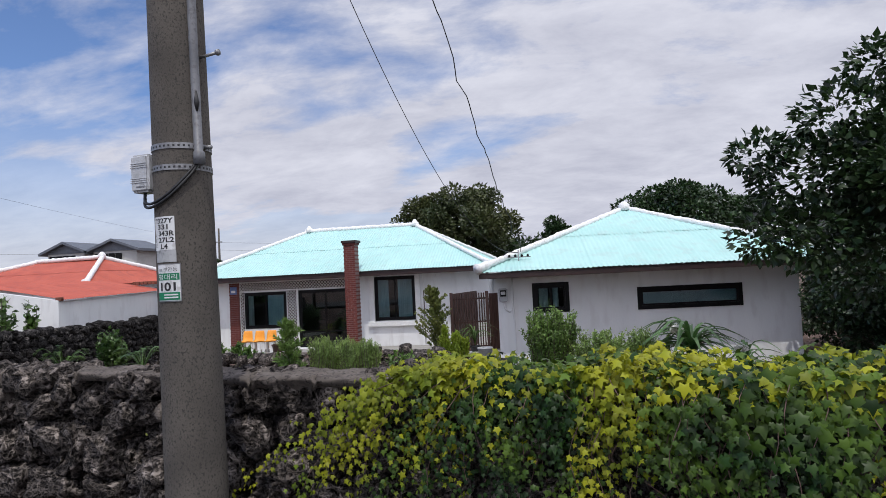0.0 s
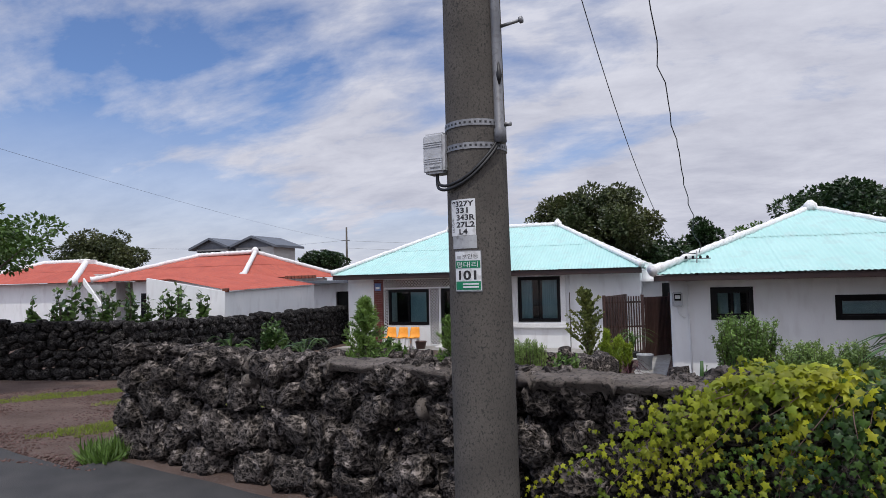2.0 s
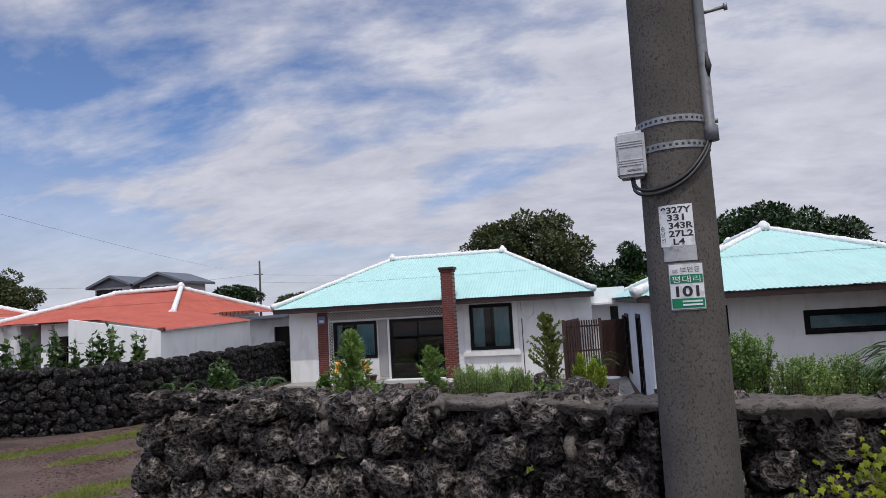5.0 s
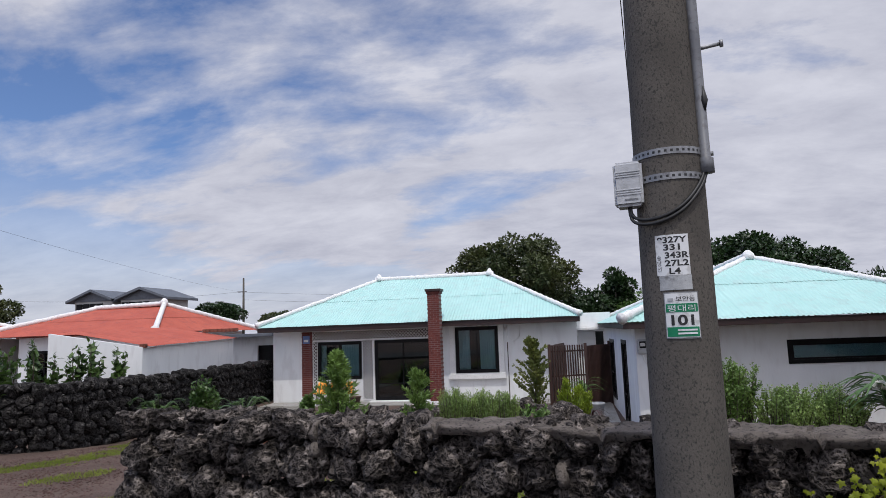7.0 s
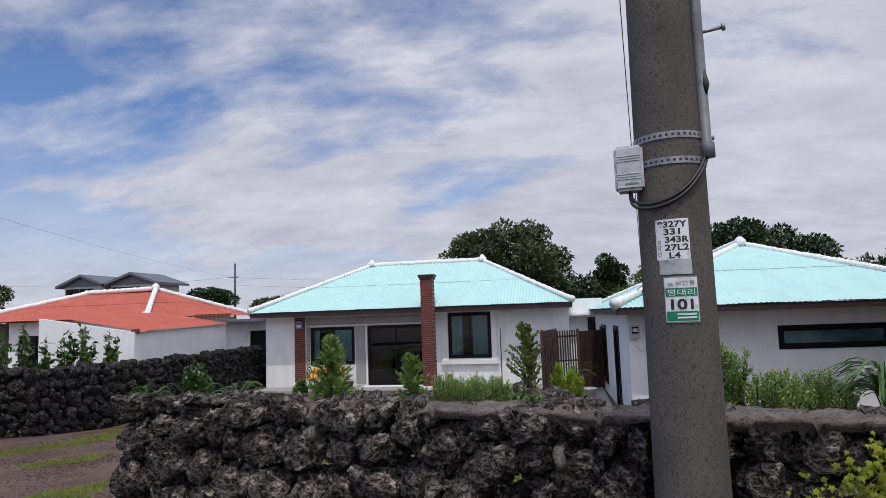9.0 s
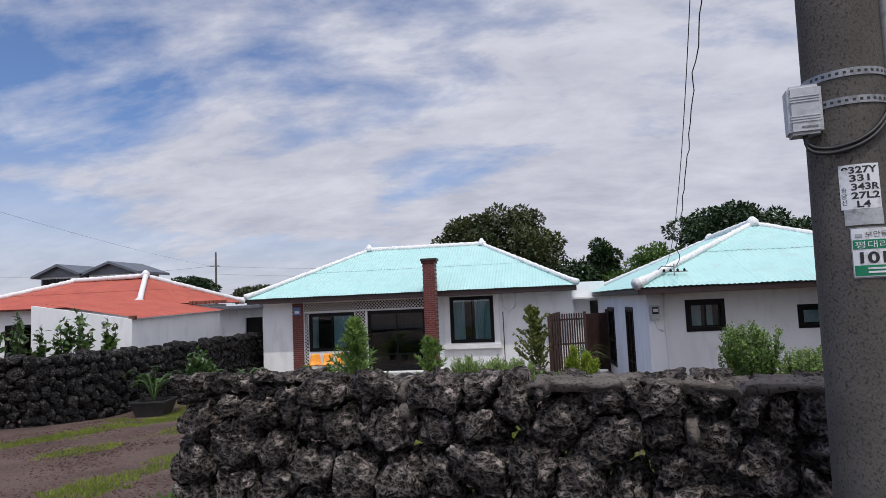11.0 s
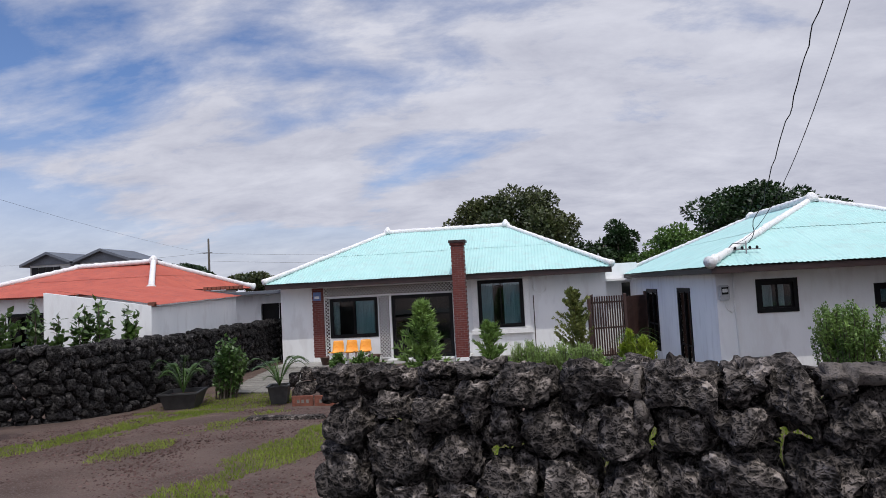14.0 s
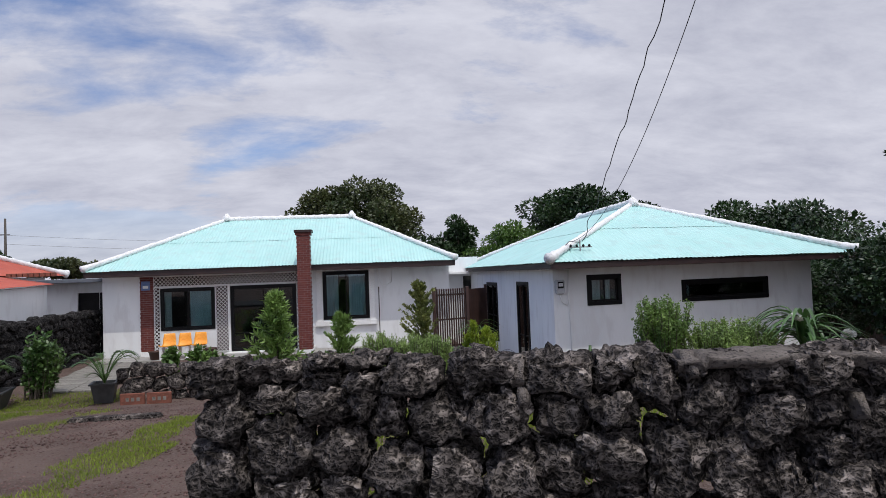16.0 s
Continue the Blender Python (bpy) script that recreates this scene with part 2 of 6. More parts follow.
BLUE = mat("blue_enamel", (0.10, 0.17, 0.38), (0.14, 0.21, 0.44), 9, 0.4, 0.0)
SLATE = mat("slate_blue_cladding", (0.10, 0.115, 0.14), (0.13, 0.145, 0.17), 1, 0.6, 0.1, 4, c3=(0.09, 0.1, 0.12), fine=6)
FARWALL = mat("far_grey_wall", (0.40, 0.40, 0.39), (0.48, 0.48, 0.47), 1, 0.9, 0.1, 6)
ASPHALT = mat("asphalt", (0.040, 0.040, 0.042), (0.066, 0.064, 0.064), 2.5, 0.95, 0.8, 120, c3=(0.11, 0.11, 0.11), fine=160, spec=0.2)
CONCRETE = mat("pale_concrete", (0.30, 0.29, 0.27), (0.40, 0.385, 0.36), 2, 0.9, 0.3, 40, c3=(0.26, 0.25, 0.23), fine=14)
GROUND = mat("earth_ground", (0.092, 0.062, 0.051), (0.15, 0.106, 0.088), 1.3, 0.95, 0.9, 70, c3=(0.16, 0.125, 0.115), fine=45, bdist=0.03, spec=0.15)
PAVER = mat("paver_concrete", (0.16, 0.15, 0.13), (0.24, 0.225, 0.20), 3, 0.95, 0.5, 50, c3=(0.12, 0.115, 0.1), fine=20, obj=0.2)
GRAVEL = mat("scoria_gravel", (0.085, 0.05, 0.045), (0.145, 0.095, 0.085), 9, 0.95, 0.5, 60, island=0.9, spec=0.15)
GRASS = mat("grass_blade", (0.15, 0.21, 0.025), (0.24, 0.30, 0.045), 1.2, 0.7, 0, island=0.5, trans=0.3, spec=0.25)
BARK = mat("bark", (0.06, 0.048, 0.038), (0.11, 0.09, 0.072), 9, 0.95, 0.9, 30, stretch=(1, 1, 0.3), bdist=0.02)
TWIG = mat("dry_twig", (0.12, 0.075, 0.06), (0.20, 0.13, 0.11), 9, 0.9, 0.4, 40)
LEAF_DARK = mat("leaf_dark", (0.013, 0.032, 0.010), (0.036, 0.072, 0.020), 0.6, 0.42, 0, island=0.8, trans=0.12)
LEAF_OLIVE = mat("leaf_olive", (0.035, 0.055, 0.018), (0.085, 0.095, 0.030), 0.45, 0.5, 0, island=0.7, trans=0.15)
LEAF_BRIGHT = mat("leaf_bright", (0.05, 0.11, 0.02), (0.11, 0.19, 0.035), 0.7, 0.5, 0, island=0.6, trans=0.25)
LEAF_SHRUB = mat("leaf_shrub", (0.085, 0.165, 0.035), (0.20, 0.31, 0.075), 2.0, 0.5, 0, island=0.6, trans=0.25)
LEAF_ROSE = mat("leaf_rosemary", (0.16, 0.25, 0.065), (0.27, 0.38, 0.10), 2.0, 0.6, 0, island=0.5, trans=0.15)
LEAF_THUJA = mat("leaf_golden", (0.16, 0.26, 0.02), (0.34, 0.42, 0.04), 4.0, 0.6, 0, island=0.5, trans=0.25)
# two ivy greens: leaf colour by bunch, plus sun and shade put into it
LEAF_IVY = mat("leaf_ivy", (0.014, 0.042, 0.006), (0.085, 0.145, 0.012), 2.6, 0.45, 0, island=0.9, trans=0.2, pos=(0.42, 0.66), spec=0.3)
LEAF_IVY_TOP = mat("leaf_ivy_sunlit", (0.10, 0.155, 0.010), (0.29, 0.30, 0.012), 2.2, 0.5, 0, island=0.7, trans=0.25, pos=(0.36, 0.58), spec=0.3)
LEAF_CRINUM = mat("leaf_crinum", (0.045, 0.11, 0.03), (0.09, 0.18, 0.05), 3.0, 0.4, 0, island=0.4, trans=0.2)
PETAL = mat("white_petal", (0.75, 0.74, 0.68), (0.82, 0.81, 0.76), 9, 0.6, 0, island=0.2, trans=0.2)
POT_BLACK = mat("black_pot", (0.025, 0.025, 0.026), (0.04, 0.04, 0.04), 9, 0.5, 0.1, 40)
POT_BROWN = mat("brown_pot", (0.06, 0.03, 0.022), (0.09, 0.045, 0.032), 9, 0.5, 0.1, 40)
TERRACOTTA = mat("terracotta", (0.13, 0.045, 0.028), (0.19, 0.065, 0.04), 9, 0.8, 0.2, 40, c3=(0.24, 0.08, 0.05), fine=25)


def glass_mat(name, tint):
    m = bpy.data.materials.new(name)
    m.use_nodes = True
    t = m.node_tree
    t.nodes.remove(t.nodes["Principled BSDF"])
    tr = t.nodes.new("ShaderNodeBsdfTransparent")
    tr.inputs[0].default_value = (*tint, 1)
    gl = t.nodes.new("ShaderNodeBsdfGlossy")
    gl.inputs["Roughness"].default_value = 0.02
    fr = t.nodes.new("ShaderNodeFresnel")
    fr.inputs[0].default_value = 1.8
    ms = t.nodes.new("ShaderNodeMixShader")
    t.links.new(fr.outputs[0], ms.inputs[0])
    t.links.new(tr.outputs[0], ms.inputs[1])
    t.links.new(gl.outputs[0], ms.inputs[2])
    t.links.new(ms.outputs[0], t.nodes["Material Output"].inputs[0])
    return m


GLASS = glass_mat("window_glass", (0.76, 0.86, 0.89))

# ---- mesh helpers ----


def mesh(name, verts, faces, material, smooth=False):
    me = bpy.data.meshes.new(name)
    me.from_pydata([tuple(v) for v in verts], [], [tuple(f) for f in faces])
    me.materials.append(material)
    if smooth:
        me.shade_smooth()
    return me


def part(name, bm, material, parent=None, label="", smooth=False):
    """Links a bmesh as one mesh object under a thing or a part."""
    me = bpy.data.meshes.new(name)
    bm.to_mesh(me)
    bm.free()
    me.materials.append(material)
    if smooth:
        me.shade_smooth()
    return place(name, me, parent, label)


def place(name, me, parent=None, label="", m=None):
    ob = new(name, me)
    if parent is not None:
        ob.parent = parent
    if m is not None:
        ob.matrix_basis = m
    if label:
        ob["label"] = label
    return ob


def thing(name, label, category, group="", kind="", at=(0, 0, 0), rz=0.0):
    e = new(name)
    e.empty_display_size = 0.1
    e.matrix_basis = pose(*at, 0, 0, rz)
    return tagged(e, label, category, group, kind)


def box_bm(x0, x1, y0, y1, z0, z1, bevel=0.006, seg=1):
    bm = bmesh.new()
    bmesh.ops.create_cube(bm, size=1.0, matrix=Matrix.Translation(((x0 + x1) / 2, (y0 + y1) / 2, (z0 + z1) / 2)) @ Matrix.Diagonal((x1 - x0, y1 - y0, z1 - z0, 1)))
    if bevel:
        bmesh.ops.bevel(bm, geom=bm.edges[:], offset=min(bevel, 0.4 * min(x1 - x0, y1 - y0, z1 - z0)), segments=seg, affect="EDGES")
    return bm


def add_box(bm, x0, x1, y0, y1, z0, z1):
    bmesh.ops.create_cube(bm, size=1.0, matrix=Matrix.Translation(((x0 + x1) / 2, (y0 + y1) / 2, (z0 + z1) / 2)) @ Matrix.Diagonal((x1 - x0, y1 - y0, z1 - z0, 1)))


def box(name, dims, material, parent=None, label="", bevel=0.006, seg=1):
    return part(name, box_bm(*dims, bevel=bevel, seg=seg), material, parent, label)


def tube_data(points, radii, n=10, cap=True):
    """Verts and faces of a tube along a polyline with a radius at each point."""
    pts = [Vector(p) for p in points]
    verts, faces = [], []
    up = Vector((0, 0, 1))
    for i, p in enumerate(pts):
        d = (pts[min(i + 1, len(pts) - 1)] - pts[max(i - 1, 0)]).normalized()
        a = d.cross(up if abs(d.z) < 0.95 else Vector((1, 0, 0))).normalized()
        b = d.cross(a)
        r = radii[i] if hasattr(radii, "__len__") else radii
        for k in range(n):
            t = 2 * math.pi * k / n
            verts.append(p + a * (r * math.cos(t)) + b * (r * math.sin(t)))
    for i in range(len(pts) - 1):
        for k in range(n):
            faces.append((i * n + k, i * n + (k + 1) % n, (i + 1) * n + (k + 1) % n, (i + 1) * n + k))
    if cap:
        faces.append(tuple(range(n))[::-1])
        faces.append(tuple(range((len(pts) - 1) * n, len(pts) * n)))
    return verts, faces


def tube(name, points, radii, material, parent=None, label="", n=10, cap=True):
    v, f = tube_data(points, radii, n, cap)
    return place(name, mesh(name, v, f, material, True), parent, label)


def merge(parts_list):
    verts, faces = [], []
    for v, f in parts_list:
        o = len(verts)
        verts += list(v)
        faces += [tuple(i + o for i in q) for q in f]
    return verts, faces


# ---- the lie of the land ----


def land(x, y):
    if y < 5.0:
        return 0.0
    z = -0.085 * (min(y, 14.5) - 5.0)
    if x > -6.0:
        z *= max(0.35, 1 - (x + 6.0) / 6.0) if y < 14 else 1.0
    return z - (0.04 if y > 14.5 else 0.0)


# ---- leaves and plants ----
LEAF_OVAL = (np.array([(0, 0, 0), (-0.32, 0.4, 0.08), (0, 0.45, 0), (0.32, 0.4, 0.08), (0, 1, -0.06)]), [(0, 2, 1), (0, 3, 2), (1, 2, 4), (2, 3, 4)])
LEAF_BLADE = (np.array([(-0.06, 0, 0), (0.06, 0, 0), (-0.05, 0.5, 0.02), (0.05, 0.5, 0.02), (0, 1, -0.05)]), [(0, 1, 3, 2), (2, 3, 4)])
LEAF_LOBED = (np.array([(0, 0.28, 0.07), (0, 0.04, 0), (-0.30, -0.10, -0.08), (-0.31, 0.16, 0.0), (-0.60, 0.40, -0.14), (-0.24, 0.52, 0.0), (0, 1.02, -0.18), (0.24, 0.52, 0.0), (0.60, 0.40, -0.14), (0.31, 0.16, 0.0), (0.30, -0.10, -0.08)]),
              [(0, 1 + i, 1 + (i + 1) % 10)[::-1] for i in range(10)])


def leaf_mesh(name, pos, direc, normal, size, template, material):
    """One mesh of many leaves: base points, growing directions, facing normals, sizes."""
    tv, tf = template
    pos, direc, normal = np.asarray(pos, float), np.asarray(direc, float), np.asarray(normal, float)
    size = np.broadcast_to(np.asarray(size, float), (len(pos),))
    direc = direc / np.linalg.norm(direc, axis=1)[:, None]
    side = np.cross(direc, normal)
    side /= np.linalg.norm(side, axis=1)[:, None] + 1e-9
    nor = np.cross(side, direc)
    V = pos[:, None, :] + size[:, None, None] * (tv[None, :, 0:1] * side[:, None, :] + tv[None, :, 1:2] * direc[:, None, :] + tv[None, :, 2:3] * nor[:, None, :])
    n, k = len(pos), len(tv)
    me = bpy.data.meshes.new(name)
    me.vertices.add(n * k)
    me.vertices.foreach_set("co", V.reshape(-1))
    loops, starts, off = [], [], 0
    base = np.arange(n)[:, None] * k
    flat = np.concatenate([np.array(f) for f in tf])
    lens = np.array([len(f) for f in tf])
    allv = (base + flat[None, :]).reshape(-1)
    st = (np.arange(n)[:, None] * len(flat) + np.concatenate([[0], np.cumsum(lens)[:-1]])[None, :]).reshape(-1)
    me.loops.add(len(allv))
    me.loops.foreach_set("vertex_index", allv.astype(np.int32))
    me.polygons.add(len(st))
    me.polygons.foreach_set("loop_start", st.astype(np.int32))
    me.update(calc_edges=True)
    me.materials.append(material)
    return me


def rand_dirs(rng, n):
    d = rng.normal(size=(n, 3))
    return d / np.linalg.norm(d, axis=1)[:, None]


def crown_points(rng, clumps, n, fill=0.45):
    """Leaf bases in ragged clumps: (centre, radii) ellipsoids, denser at the skin."""
    vol = np.array([c[1][0] * c[1][1] + c[1][0] * c[1][2] for c in clumps])
    pick = rng.choice(len(clumps), n, p=vol / vol.sum())
    d = rand_dirs(rng, n)
    r = fill + (1 - fill) * rng.random(n) ** 0.5
    cen = np.array([c[0] for c in clumps])[pick]
    rad = np.array([c[1] for c in clumps])[pick]
    return cen + d * r[:, None] * rad, d


def broad_tree(name, label, base, trunk_h, spread, height, n_leaves, leaf, material, seed, clump=0.2, n_clumps=110, group="", trunk_r=0.18, flat=0.75, extra=()):
    """A broad-leaved tree: tapered trunk, limbs, and a crown of many small clumps inside a lumpy envelope."""
    rng = np.random.default_rng(seed)
    th = thing(name, label, "tree", group, at=base)
    top = np.array((0, 0, trunk_h))
    cz = trunk_h + (height - trunk_h) * 0.5
    clumps = []
    for i in range(n_clumps):
        d = rand_dirs(rng, 1)[0]
        rr = rng.random() ** 0.33 * (1 - clump * 0.6)
        c = np.array((d[0] * spread * rr, d[1] * spread * rr, cz + d[2] * (height - trunk_h) * 0.5 * rr))
        s = clump * spread * rng.uniform(0.6, 1.25)
        clumps.append((c, (s, s, s * flat)))
    clumps += [(np.array(c), (r, r, r * flat)) for c, r in extra]
    pieces = [tube_data([(0, 0, -0.3), (0.03, 0, trunk_h * 0.5), tuple(top)], [trunk_r * 1.3, trunk_r, trunk_r * 0.8], 9)]
    for c, s in clumps[:12]:
        mid = top * 0.5 + c * 0.5 + np.array((0, 0, -0.1 * spread))
        pieces.append(tube_data([tuple(top * 0.9), tuple(mid), tuple(c)], [trunk_r * 0.55, trunk_r * 0.32, trunk_r * 0.1], 6))
    v, f = merge(pieces)
    place("trunk", mesh("trunk", v, f, BARK, True), th)
    p, d = crown_points(rng, clumps, n_leaves)
    g = d + rng.normal(size=d.shape) * 0.6
    nrm = rng.normal(size=d.shape) * 0.6 + np.array((0, 0, 1))
    place("crown", leaf_mesh("crown", p, g, nrm, leaf * rng.uniform(0.6, 1.3, len(p)), LEAF_OVAL, material), th)
    return th
WIRE_A, WIRE_B = (-1.853, 4.15, 7.04), (-1.40, 4.15, 8.3)

# ---- ground, road ----


def ground_sheet():
    xs = np.concatenate([[-1500, -600, -250, -120, -70, -45], np.arange(-30, 12.01, 0.5), [16, 25, 45, 90, 250, 600, 1500]])
    ys = np.concatenate([[-1500, -500, -120, -40, -12], np.arange(-3, 30.01, 0.5), [36, 48, 75, 120, 250, 600, 1500]])
    verts = []
    for y in ys:
        for x in xs:
            rough = 0.02 * noise.noise((x * 0.8, y * 0.8, 0)) if (y > 5.2 and abs(x) < 40 and y < 40) else 0
            verts.append((x, y, land(x, y) + rough - (0.03 if y <= 5.2 else 0)))
    w = len(xs)
    faces = [(j * w + i, j * w + i + 1, (j + 1) * w + i + 1, (j + 1) * w + i) for j in range(len(ys) - 1) for i in range(w - 1)]
    return tagged(place("ground", mesh("ground", verts, faces, GROUND, True)), "reddish brown volcanic earth and gravel ground", "ground", kind="structure")


ground_sheet()


def road_edge(x):
    return (5.06 if x < -5.75 else 5.42) - 0.222 * (x + 5.9)


def road_strip():
    xs = np.sort(np.concatenate([np.linspace(-60, 40, 120), np.linspace(-9, 0, 90)]))
    verts, faces = [], []
    for x in xs:
        wob = 0.05 * noise.noise((x * 1.3, 0, 3))
        verts += [(x, road_edge(x) - 9.0, 0.0), (x, road_edge(x) + wob, 0.0), (x, road_edge(x) + wob, -0.1)]
    for i in range(len(xs) - 1):
        a = i * 3
        faces += [(a, a + 3, a + 4, a + 1), (a + 1, a + 4, a + 5, a + 2)]
    tagged(place("road", mesh("road", verts, faces, ASPHALT)), "worn grey asphalt lane along the stone wall", "road", kind="structure")


road_strip()

# ---- lava stone walls ----


def clip_cell(poly, mid, nrm):
    out = []
    for i, a in enumerate(poly):
        b = poly[(i + 1) % len(poly)]
        da, db = (a - mid) @ nrm, (b - mid) @ nrm
        if da <= 0:
            out.append(a)
        if (da < 0) != (db < 0):
            out.append(a + (b - a) * (da / (da - db)))
    return out


def stone_cells(length, height, su, sv, rng, ragged=0.05, known=(), known_to=-1.0):
    """Seeds in uneven courses, and the Voronoi cell of each within the wall's face; known stones (u, v, size) stand up to known_to."""
    seeds = list(known)
    rows = max(1, round(height / sv))
    for r in range(rows):
        u = -rng.random() * su
        while u < length + su:
            w = su * rng.uniform(0.55, 1.6)
            seeds.append((u + w / 2, (r + 0.5 + rng.uniform(-0.36, 0.36)) * height / rows, 0.35 * w * rng.uniform(0.7, 1.1)))
            if rng.random() < 0.28:
                seeds.append((u + w, (r + rng.random()) * height / rows, 0.02))
            u += w
    seeds = np.array([s for i, s in enumerate(seeds) if 0.02 < s[0] < length - 0.02 and (i < len(known) or s[0] > known_to or s[1] < 0.2)])
    weight, seeds = seeds[:, 2] ** 2, seeds[:, :2]
    cells = []
    for s, ws in zip(seeds, weight):
        top = height + rng.uniform(-ragged, ragged)
        poly = [np.array(p, float) for p in ((0, 0), (length, 0), (length, top), (0, top))]
        for o, wo in zip(seeds, weight):
            if abs(o[0] - s[0]) > 3.5 * su or (o == s).all():
                continue
            d = o - s
            poly = clip_cell(poly, s + d * (0.5 + (ws - wo) / (2 * (d @ d))), d)
            if len(poly) < 3:
                break
        if len(poly) > 2 and np.ptp(np.array(poly)[:, 0]) > 0.05 and np.ptp(np.array(poly)[:, 1]) > 0.05:
            cells.append(np.array(poly))
    return cells


_ICO = {}


def ico(sub):
    if sub not in _ICO:
        bm = bmesh.new()
        bmesh.ops.create_icosphere(bm, subdivisions=sub, radius=1.0)
        _ICO[sub] = (np.array([v.co[:] for v in bm.verts]), [tuple(v.index for v in f.verts) for f in bm.faces])
        bm.free()
    return _ICO[sub]


def stone(poly, depth, sub, amp, rng, shrink=0.97, boxy=0.45):
    """A lump of lava that fills its cell, knobbly and pitted."""
    dirs, faces = ico(sub)
    c = poly.mean(axis=0)
    rel = poly - c
    th = np.arctan2(dirs[:, 2], dirs[:, 0])
    rad = np.full(len(th), 1e9)
    d2 = np.stack([np.cos(th), np.sin(th)], 1)
    for i in range(len(rel)):
        a, b = rel[i], rel[(i + 1) % len(rel)]
        e = b - a
        den = d2[:, 0] * e[1] - d2[:, 1] * e[0]
        t = (a[0] * e[1] - a[1] * e[0]) / np.where(np.abs(den) < 1e-9, 1e-9, den)
        rad = np.where((t > 0) & (t < rad), t, rad)
    mean = rad.mean()
    rad = np.minimum(rad, mean * 1.65) * shrink
    rho = np.sqrt(dirs[:, 0] ** 2 + dirs[:, 2] ** 2)
    k = rho ** boxy
    y = np.sign(dirs[:, 1]) * np.abs(dirs[:, 1]) ** (0.4 + boxy) * depth / 2
    v = np.stack([d2[:, 0] * rad * k, y, d2[:, 1] * rad * k], 1)
    off = rng.uniform(-50, 50, 3)
    # broken faces: flat facets struck off the lump
    for _ in range(10):
        n = rand_dirs(rng, 1)[0]
        n[1] = -abs(n[1]) - 0.12
        n /= np.linalg.norm(n)
        dist = v @ n
        lim = dist.max() * rng.uniform(0.70, 0.95)
        v = v - np.maximum(0, dist - lim)[:, None] * 0.95 * n
    out = []
    for p, d in zip(v, dirs):
        q = Vector((p + off) * 4.5)
        h = noise.fractal(q, 1.0, 2.1, 5 if sub > 3 else 3) * amp - abs(noise.noise(q * 2.2)) * amp * 0.7
        if sub > 3:
            h -= max(0.0, noise.noise(q * 4.0) - 0.05) * amp * 1.7 - noise.noise(q * 7.0) * amp * 0.5
        out.append(p + d * h)
    return np.array(out), faces, c


def stone_wall(name, label, p0, p1, height, depth, su, sv, sub, amp, material, seed, singles=300, z_of=None, shrink=0.97, ragged=0.05, thing_ob=None, boxy=0.45, known=(), known_to=-1.0):
    rng = np.random.default_rng(seed)
    p0, p1 = Vector(p0), Vector(p1)
    d = p1 - p0
    length = math.hypot(d.x, d.y)
    rz = math.degrees(math.atan2(d.y, d.x))
    th = thing_ob or thing(name, label, "stone wall", kind="structure")
    rest = []
    for i, poly in enumerate(stone_cells(length, height, su, sv, rng, ragged, known, known_to)):
        v, f, c = stone(poly, depth * rng.uniform(0.85, 1.1), sub, amp, rng, shrink, boxy)
        zb = p0.z + d.z * c[0] / length if z_of is None else z_of(c[0])
        m = pose(p0.x, p0.y, 0, 0, 0, rz) @ Matrix.Translation((c[0], depth / 2 + rng.uniform(-0.04, 0.04), zb + c[1])) @ pose(0, 0, 0, rng.uniform(-6, 6), 0, rng.uniform(-8, 8))
        if i < singles:
            place("stone", mesh("stone", v, f, material, True), th, m=m)
        else:
            r = np.array(m.to_3x3())
            rest.append((v @ r.T + np.array(m.translation), f))
    if rest:
        v, f = merge(rest)
        tagged(place("stone_rubble", mesh("stone_rubble", v, f, material, True), th), kind="stuff")
    return th


NEAR_A, NEAR_DIR = Vector((-5.62, 5.50, -0.06)), Vector((0.976, -0.217, 0))


def near_point(u, v, z):
    """A place on the roadside wall: u along its face, v into it."""
    return NEAR_A + NEAR_DIR * u + Vector((0.217, 0.976, 0)) * v + Vector((0, 0, z - NEAR_A.z))


# stones of the stretch by the drive and of the stretch by the pole: (u along, height, half size)
STONES_DRIVE = [
    (-0.15, 0.98, 0.11), (0.16, 0.96, 0.12), (0.54, 1.03, 0.09), (0.53, 0.92, 0.09), (0.79, 1.07, 0.09), (0.77, 0.93, 0.06), (1.06, 0.94, 0.16), (1.43, 0.97, 0.12),
    (1.9, 0.94, 0.16), (2.18, 0.9, 0.1), (2.38, 0.86, 0.14), (2.57, 0.94, 0.06), (-0.12, 0.71, 0.14), (0.18, 0.8, 0.11), (0.54, 0.77, 0.13), (0.77, 0.76, 0.06),
    (0.9, 0.68, 0.1), (1.18, 0.7, 0.17), (1.54, 0.68, 0.15), (1.86, 0.69, 0.14), (2.18, 0.74, 0.12), (0.24, 0.54, 0.18), (0.63, 0.52, 0.17), (0.9, 0.43, 0.14),
    (1.25, 0.41, 0.16), (1.59, 0.42, 0.13), (1.84, 0.45, 0.12), (2.16, 0.48, 0.18), (2.47, 0.48, 0.15), (-0.13, 0.4, 0.16), (0.24, 0.24, 0.12), (0.61, 0.25, 0.12),
]
